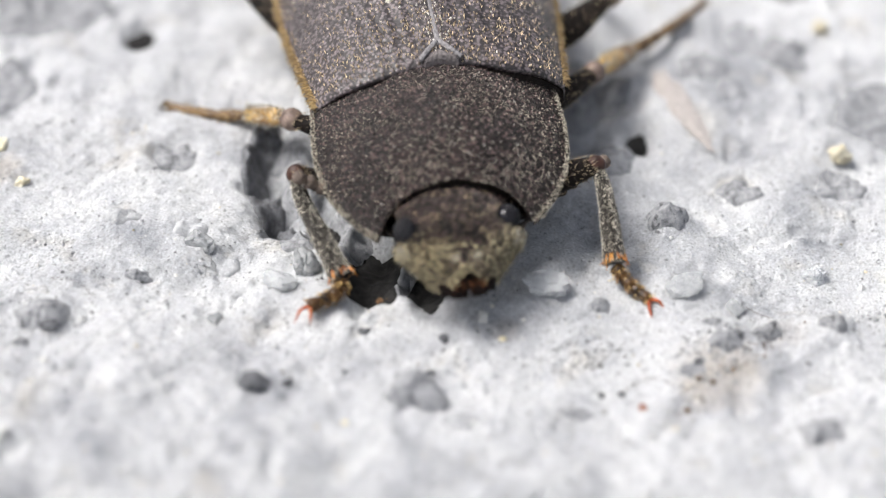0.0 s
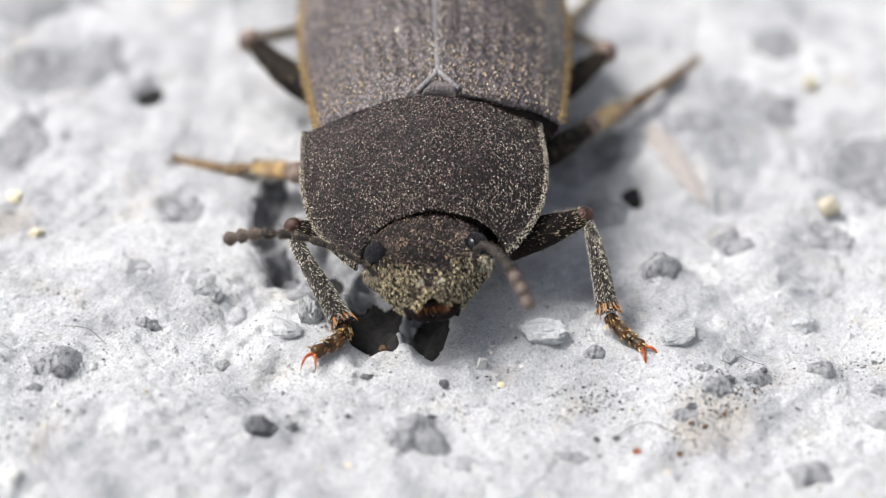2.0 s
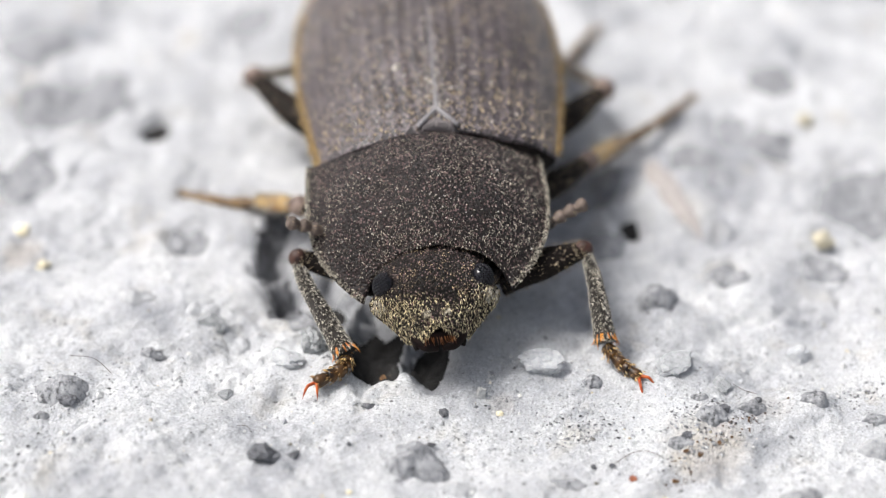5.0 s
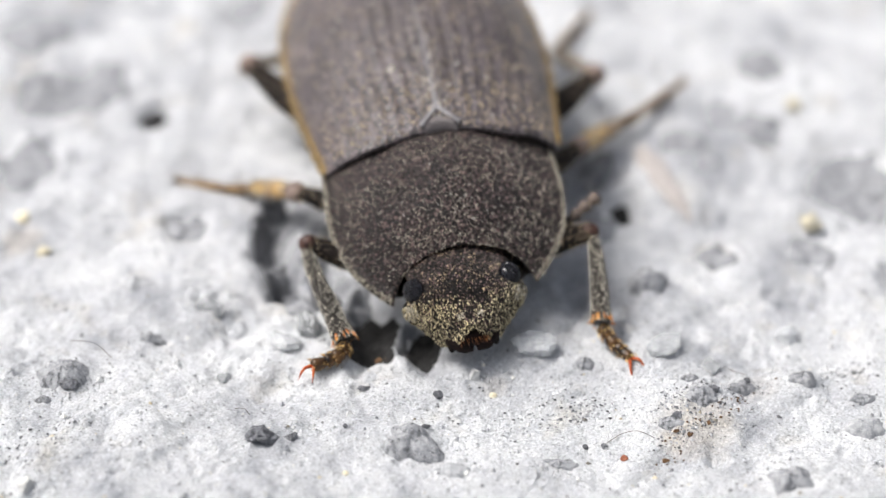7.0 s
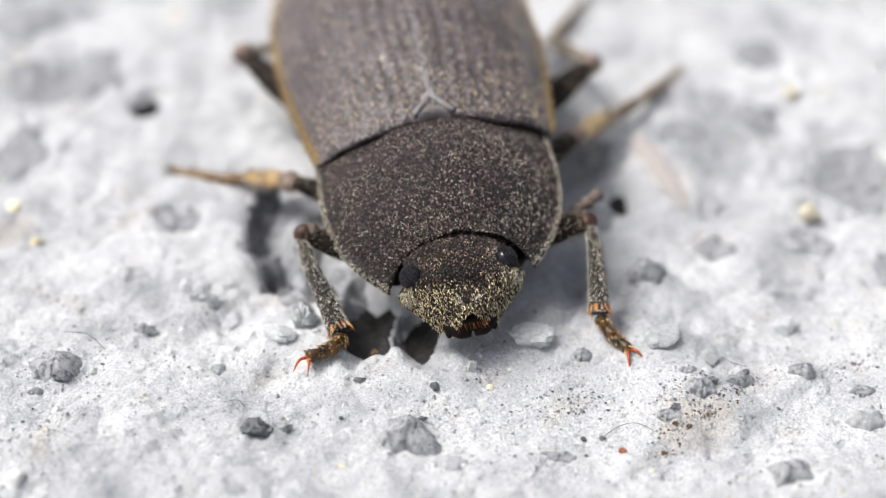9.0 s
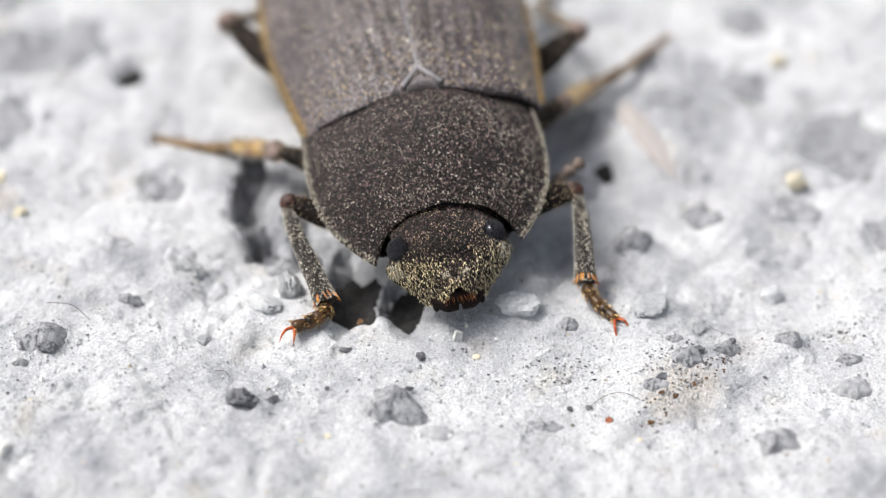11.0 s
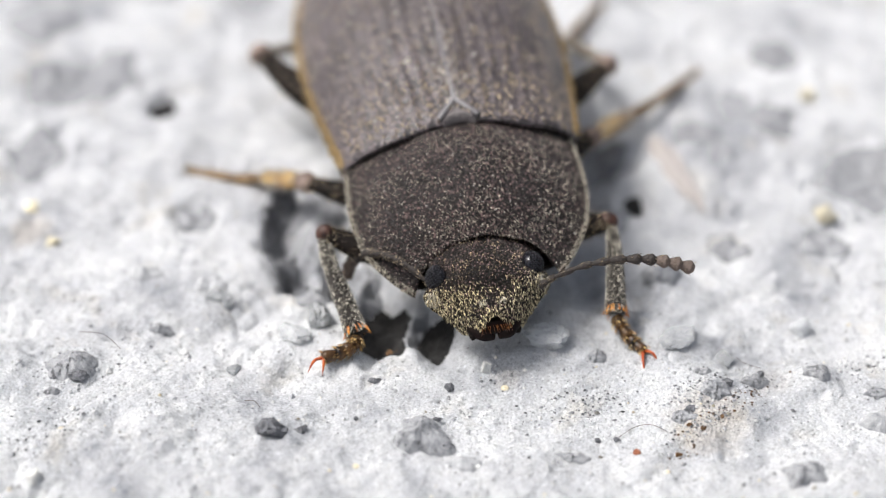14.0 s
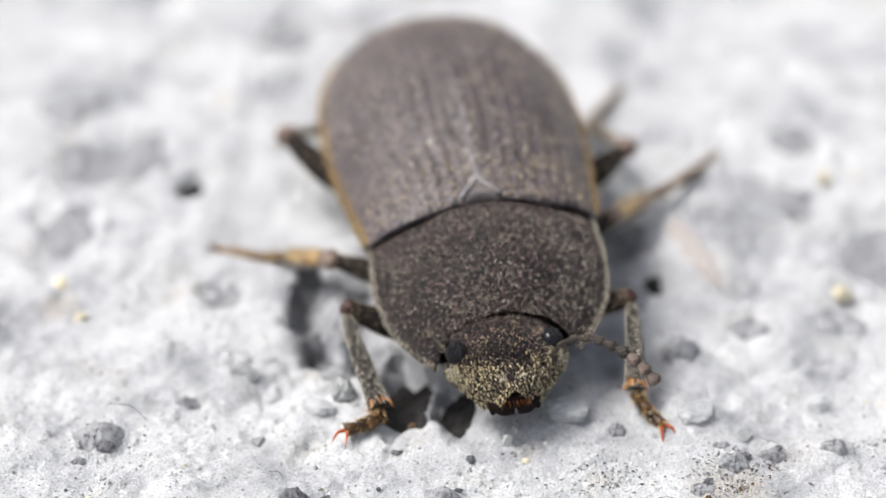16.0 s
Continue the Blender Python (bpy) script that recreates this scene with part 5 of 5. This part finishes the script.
# seconds, the way from a feeler's root to its tip in the head's space, its turn about that line, and how straight it is (1: stretched)
FEELER_ROWS = [
    [
        (0, -0.638, 0.747, 0.188, 130, 0.84),
        (1.1, -0.638, 0.747, 0.188, 130, 0.84),
        (1.2, -0.953, 0.247, 0.174, 0, 0.995),
        (1.3, -0.923, 0.289, 0.254, 0, 0.909),
        (1.4, -0.87, 0.365, 0.332, 0, 0.907),
        (1.6, -0.905, 0.283, 0.317, 0, 0.896),
        (1.7, -0.908, 0.273, 0.319, 0, 0.926),
        (1.8, -0.978, 0.118, 0.172, 0, 0.933),
        (1.9, -0.969, 0.144, 0.202, 0, 0.92),
        (2, -0.931, 0.224, 0.287, 0, 0.906),
        (2.2, -0.92, 0.244, 0.307, 0, 0.902),
        (2.4, -0.946, 0.197, 0.258, 0, 0.907),
        (2.5, -0.918, 0.248, 0.311, 0, 0.906),
        (2.6, -0.68, 0.715, -0.162, 0, 0.8),
        (2.8, -0.739, -0.615, 0.275, 0, 0.8),
        (2.9, -0.783, -0.539, 0.312, 0, 0.8),
        (3, -0.772, -0.499, 0.394, 0, 0.8),
        (3.1, -0.621, -0.463, 0.633, 0, 0.8),
        (3.2, -0.518, -0.489, 0.702, 0, 0.8),
        (3.3, -0.652, -0.54, 0.532, 0, 0.8),
        (3.4, -0.997, -0.07, -0.017, 0, 0.813),
        (3.5, -0.997, -0.079, -0.019, 0, 0.862),
        (3.6, -0.997, -0.078, -0.013, 0, 0.91),
        (3.7, -0.999, -0.04, 0.029, 0, 0.923),
        (3.8, -0.998, -0.005, 0.065, 0, 0.926),
        (3.9, -0.997, 0.004, 0.074, 0, 0.934),
        (4, -0.976, 0.117, 0.183, 0, 0.851),
        (4.1, -0.977, 0.112, 0.18, 0, 0.857),
        (4.2, -0.938, 0.206, 0.28, 0, 0.831),
        (5.3, -0.638, 0.747, 0.188, 130, 0.84),
        (6.3, -0.599, 0.801, -0.003, 130, 0.84),
        (8.5, -0.638, 0.747, 0.188, 130, 0.84),
        (9.7, -0.608, 0.788, 0.098, 130, 0.84),
        (11.8, -0.544, 0.834, 0.097, 130, 0.84),
        (12.5, -0.62, 0.742, 0.255, 130, 0.84),
        (13.1, -0.753, 0.508, 0.419, 130, 0.843),
        (13.4, -0.908, 0.342, 0.242, 0, 0.919),
        (13.6, -0.895, 0.363, 0.26, 0, 0.87),
        (13.7, -0.793, 0.606, 0.065, 0, 0.8),
        (13.8, -0.613, 0.779, -0.129, 0, 0.8),
        (13.9, -0.54, 0.801, -0.259, 0, 0.8),
        (14, -0.604, 0.738, -0.301, 0, 0.8),
        (14.2, -0.741, 0.66, -0.12, 0, 0.8),
        (14.3, -0.571, 0.798, -0.196, 0, 0.8),
        (14.4, -0.97, 0.1, 0.15, 0, 0.9),
        (14.5, -0.681, -0.623, 0.384, 0, 0.8),
        (14.6, -0.715, -0.568, 0.408, 0, 0.8),
        (14.7, -0.926, -0.327, 0.187, 0, 0.8),
        (14.8, -0.997, -0.07, -0.008, 0, 0.8),
        (14.9, -0.997, 0.064, -0.044, 0, 0.845),
        (15, -0.992, 0.121, 0.019, 0, 0.878),
        (15.1, -0.918, 0.397, -0.005, 0, 0.8),
        (15.4, -0.898, -0.416, 0.14, 0, 0.8),
        (15.5, -0.915, -0.392, 0.095, 0, 0.8),
        (15.6, -0.867, -0.465, 0.178, 0, 0.8),
        (15.7, -0.846, -0.424, 0.324, 0, 0.8),
        (16, -0.45, 0.86, -0.2, 0, 0.9),
    ],
    [
        (0, 0.785, 0.62, 0.004, -130, 0.95),
        (1.1, 0.785, 0.62, 0.004, -130, 0.95),
        (1.2, 0.964, -0.227, 0.134, 0, 0.871),
        (1.3, 0.971, -0.094, 0.219, 0, 0.978),
        (1.4, 0.972, -0.089, 0.218, 0, 0.935),
        (1.6, 0.243, -0.959, -0.142, 0, 0.8),
        (1.7, 0.177, -0.98, 0.092, 0, 0.8),
        (1.8, 0.309, -0.844, 0.438, 0, 0.8),
        (1.9, 0.365, -0.799, 0.478, 0, 0.8),
        (2, 0.299, -0.831, 0.468, 0, 0.8),
        (2.2, 0.3, -0.862, 0.409, 0, 0.8),
        (2.3, 0.303, -0.798, 0.52, 0, 0.8),
        (2.45, 0.93, -0.2, 0.2, 0, 0.9),
        (2.55, 0.696, 0.524, -0.491, 0, 0.8),
        (2.7, 0.746, 0.519, -0.418, 0, 0.8),
        (2.8, 0.787, 0.482, -0.385, 0, 0.8),
        (2.9, 0.802, 0.455, -0.387, 0, 0.8),
        (3, 0.774, 0.475, -0.42, 0, 0.8),
        (3.1, 0.784, 0.445, -0.432, 0, 0.8),
        (3.2, 0.792, 0.421, -0.443, 0, 0.8),
        (3.4, 0.781, -0.581, 0.23, 0, 0.8),
        (3.5, 0.787, -0.615, 0.04, 0, 0.8),
        (3.6, 0.849, -0.522, -0.086, 0, 0.8),
        (3.7, 0.788, -0.595, 0.157, 0, 0.8),
        (3.8, 0.948, -0.027, -0.318, 0, 0.8),
        (3.9, 0.987, -0.053, -0.151, 0, 0.8),
        (4, 0.988, -0.14, 0.065, 0, 0.842),
        (4.1, 0.989, -0.121, 0.084, 0, 0.851),
        (4.2, 0.988, -0.062, 0.141, 0, 0.823),
        (5.3, 0.785, 0.62, 0.004, -130, 0.95),
        (6.3, 0.883, 0.466, 0.053, -130, 0.95),
        (6.4, 0.832, 0.553, 0.057, -130, 0.95),
        (6.5, 0.797, 0.597, 0.094, -130, 0.95),
        (6.6, 0.793, 0.599, 0.11, -130, 0.95),
        (6.8, 0.75, 0.653, 0.106, -130, 0.95),
        (8.5, 0.785, 0.62, 0.004, -130, 0.95),
        (9.7, 0.78, 0.626, 0.018, -130, 0.95),
        (11.8, 0.755, 0.655, 0.02, -130, 0.95),
        (12.5, 0.705, 0.707, 0.056, -130, 0.95),
        (13.3, 0.667, 0.745, -0.012, -130, 0.95),
        (13.5, 0.751, 0.66, 0.02, -130, 0.95),
        (13.6, 0.962, -0.22, 0.164, 0, 0.895),
        (13.7, 0.962, -0.178, 0.206, 0, 0.908),
        (13.8, 0.959, -0.157, 0.235, 0, 0.99),
        (13.9, 0.953, -0.1, 0.286, 0, 0.979),
        (14, 0.962, -0.198, 0.187, 0, 0.932),
        (14.1, 0.964, -0.194, 0.184, 0, 0.878),
        (14.2, 0.874, 0.436, -0.215, 0, 0.8),
        (14.3, 0.852, 0.379, -0.362, 0, 0.8),
        (14.4, 0.97, -0.2, -0.12, 0, 0.85),
        (14.5, 0.696, -0.689, 0.201, 0, 0.8),
        (14.6, 0.775, -0.632, 0.007, 0, 0.8),
        (14.7, 0.879, -0.466, -0.105, 0, 0.866),
        (14.8, 0.863, -0.489, -0.128, 0, 0.928),
        (14.9, 0.866, -0.484, -0.128, 0, 0.923),
        (15, 0.937, -0.348, 0.022, 0, 0.957),
        (15.1, 0.957, -0.272, 0.102, 0, 0.958),
        (15.2, 0.963, -0.133, 0.235, 0, 0.924),
        (15.3, 0.954, -0.062, 0.293, 0, 0.831),
        (15.4, 0.96, -0.257, 0.109, 0, 0.847),
        (15.5, 0.947, -0.316, 0.05, 0, 0.854),
        (15.6, 0.987, 0.047, -0.156, 0, 0.8),
        (15.7, 0.868, 0.397, -0.298, 0, 0.8),
        (15.8, 0.848, 0.448, -0.284, 0, 0.8),
        (16, 0.594, -0.699, 0.399, 0, 0.8),
    ],
]


def between(rows, t):
    """The values of the rows at a time, on straight lines between them."""
    return [float(np.interp(t, [r[0] for r in rows], [r[k] for r in rows])) for k in range(1, len(rows[0]))]


STRAIGHT = [(x, math.sin(x) / x) for x in np.linspace(1.6, 0.02, 60)]


def feeler_rows(base, rows):
    """The root stays hinged to the head; the beads lie on an arc whose chord points the given way. Rows for the root, then for each later bead."""
    times = sorted({r[0] for r in rows} | {r[0] for r in HEAD_ROWS})
    fine = sorted(set(times) | {round(a + (b - a) * k / 3, 3) for a, b in zip(times, times[1:]) for k in (1, 2) if b - a <= 0.5})
    out, beads = [], [[] for _ in BEAD_LONG[1:]]
    for t in fine:
        *way, turn, straight = between(rows, t)
        half = float(np.interp(straight, [c for _, c in STRAIGHT], [x for x, _ in STRAIGHT]))
        x = Vector(way).normalized()
        y = Vector((0, 0, 1)).cross(x).normalized()
        m = Matrix((x, y, x.cross(y))).transposed().to_4x4() @ Matrix.Rotation(radians(turn), 4, "X") @ Matrix.Rotation(-half * (1 - (BEAD_LONG[0] - 0.02) / FEELER_LONG), 4, "Y")
        m.translation = Vector(base) * MM
        out.append((t, rest(*between(HEAD_ROWS, t)) @ m))
        at, gone = Vector(), 0.0
        for k, length in enumerate(BEAD_LONG):
            step = length - 0.02
            angle = half * (2 * gone + step - BEAD_LONG[0] + 0.02) / FEELER_LONG
            if k:
                beads[k - 1].append((t, Matrix.Translation(at * MM) @ Matrix.Rotation(angle, 4, "Y")))
            at = at + step * Vector((math.cos(angle), 0, -math.sin(angle)))
            gone += step
    return [out] + beads


def leg_rows(leg, foot, knee):
    """The foot stays; the knee goes with the pronotum."""
    start = BACK.inverted() @ rest(*PRONOTUM_REST)
    out = []
    for t, *p in PRONOTUM_ROWS:
        then = mpose(*p)
        moved = (then @ start.inverted() @ (Vector(knee) * MM)) / MM
        moved = Vector(knee) + 0.6 * (moved - Vector(knee))
        turn = (Vector(knee) - Vector(foot)).rotation_difference(moved - Vector(foot))
        out.append((t, Matrix.Translation((Vector(foot) - HOME) * MM) @ turn.to_matrix().to_4x4()))
    return out


def motions():
    walk(PRONOTUM, [(t, rest(*p)) for t, *p in PRONOTUM_ROWS])
    walk(HEAD, [(t, rest(*p)) for t, *p in HEAD_ROWS])
    for ob in ELYTRA:
        walk(ob, [(t, rest(*p)) for t, *p in ELYTRA_ROWS])
    for ob, base, rows in zip(ANTENNAE, ANTENNA_BASE, FEELER_ROWS):
        for bead, poses in zip([ob[0]] + ob[1], feeler_rows(base, rows)):
            walk(bead, poses)
    walk(FRONT_LEGS[0], leg_rows(FRONT_LEGS[0], (-2.16, 0.5, 0.05), (-2.33, 2.34, 1.15)))
    walk(FRONT_LEGS[1], leg_rows(FRONT_LEGS[1], (2.9, 0.85, 0.05), (2.31, 2.78, 1.15)))


motions()
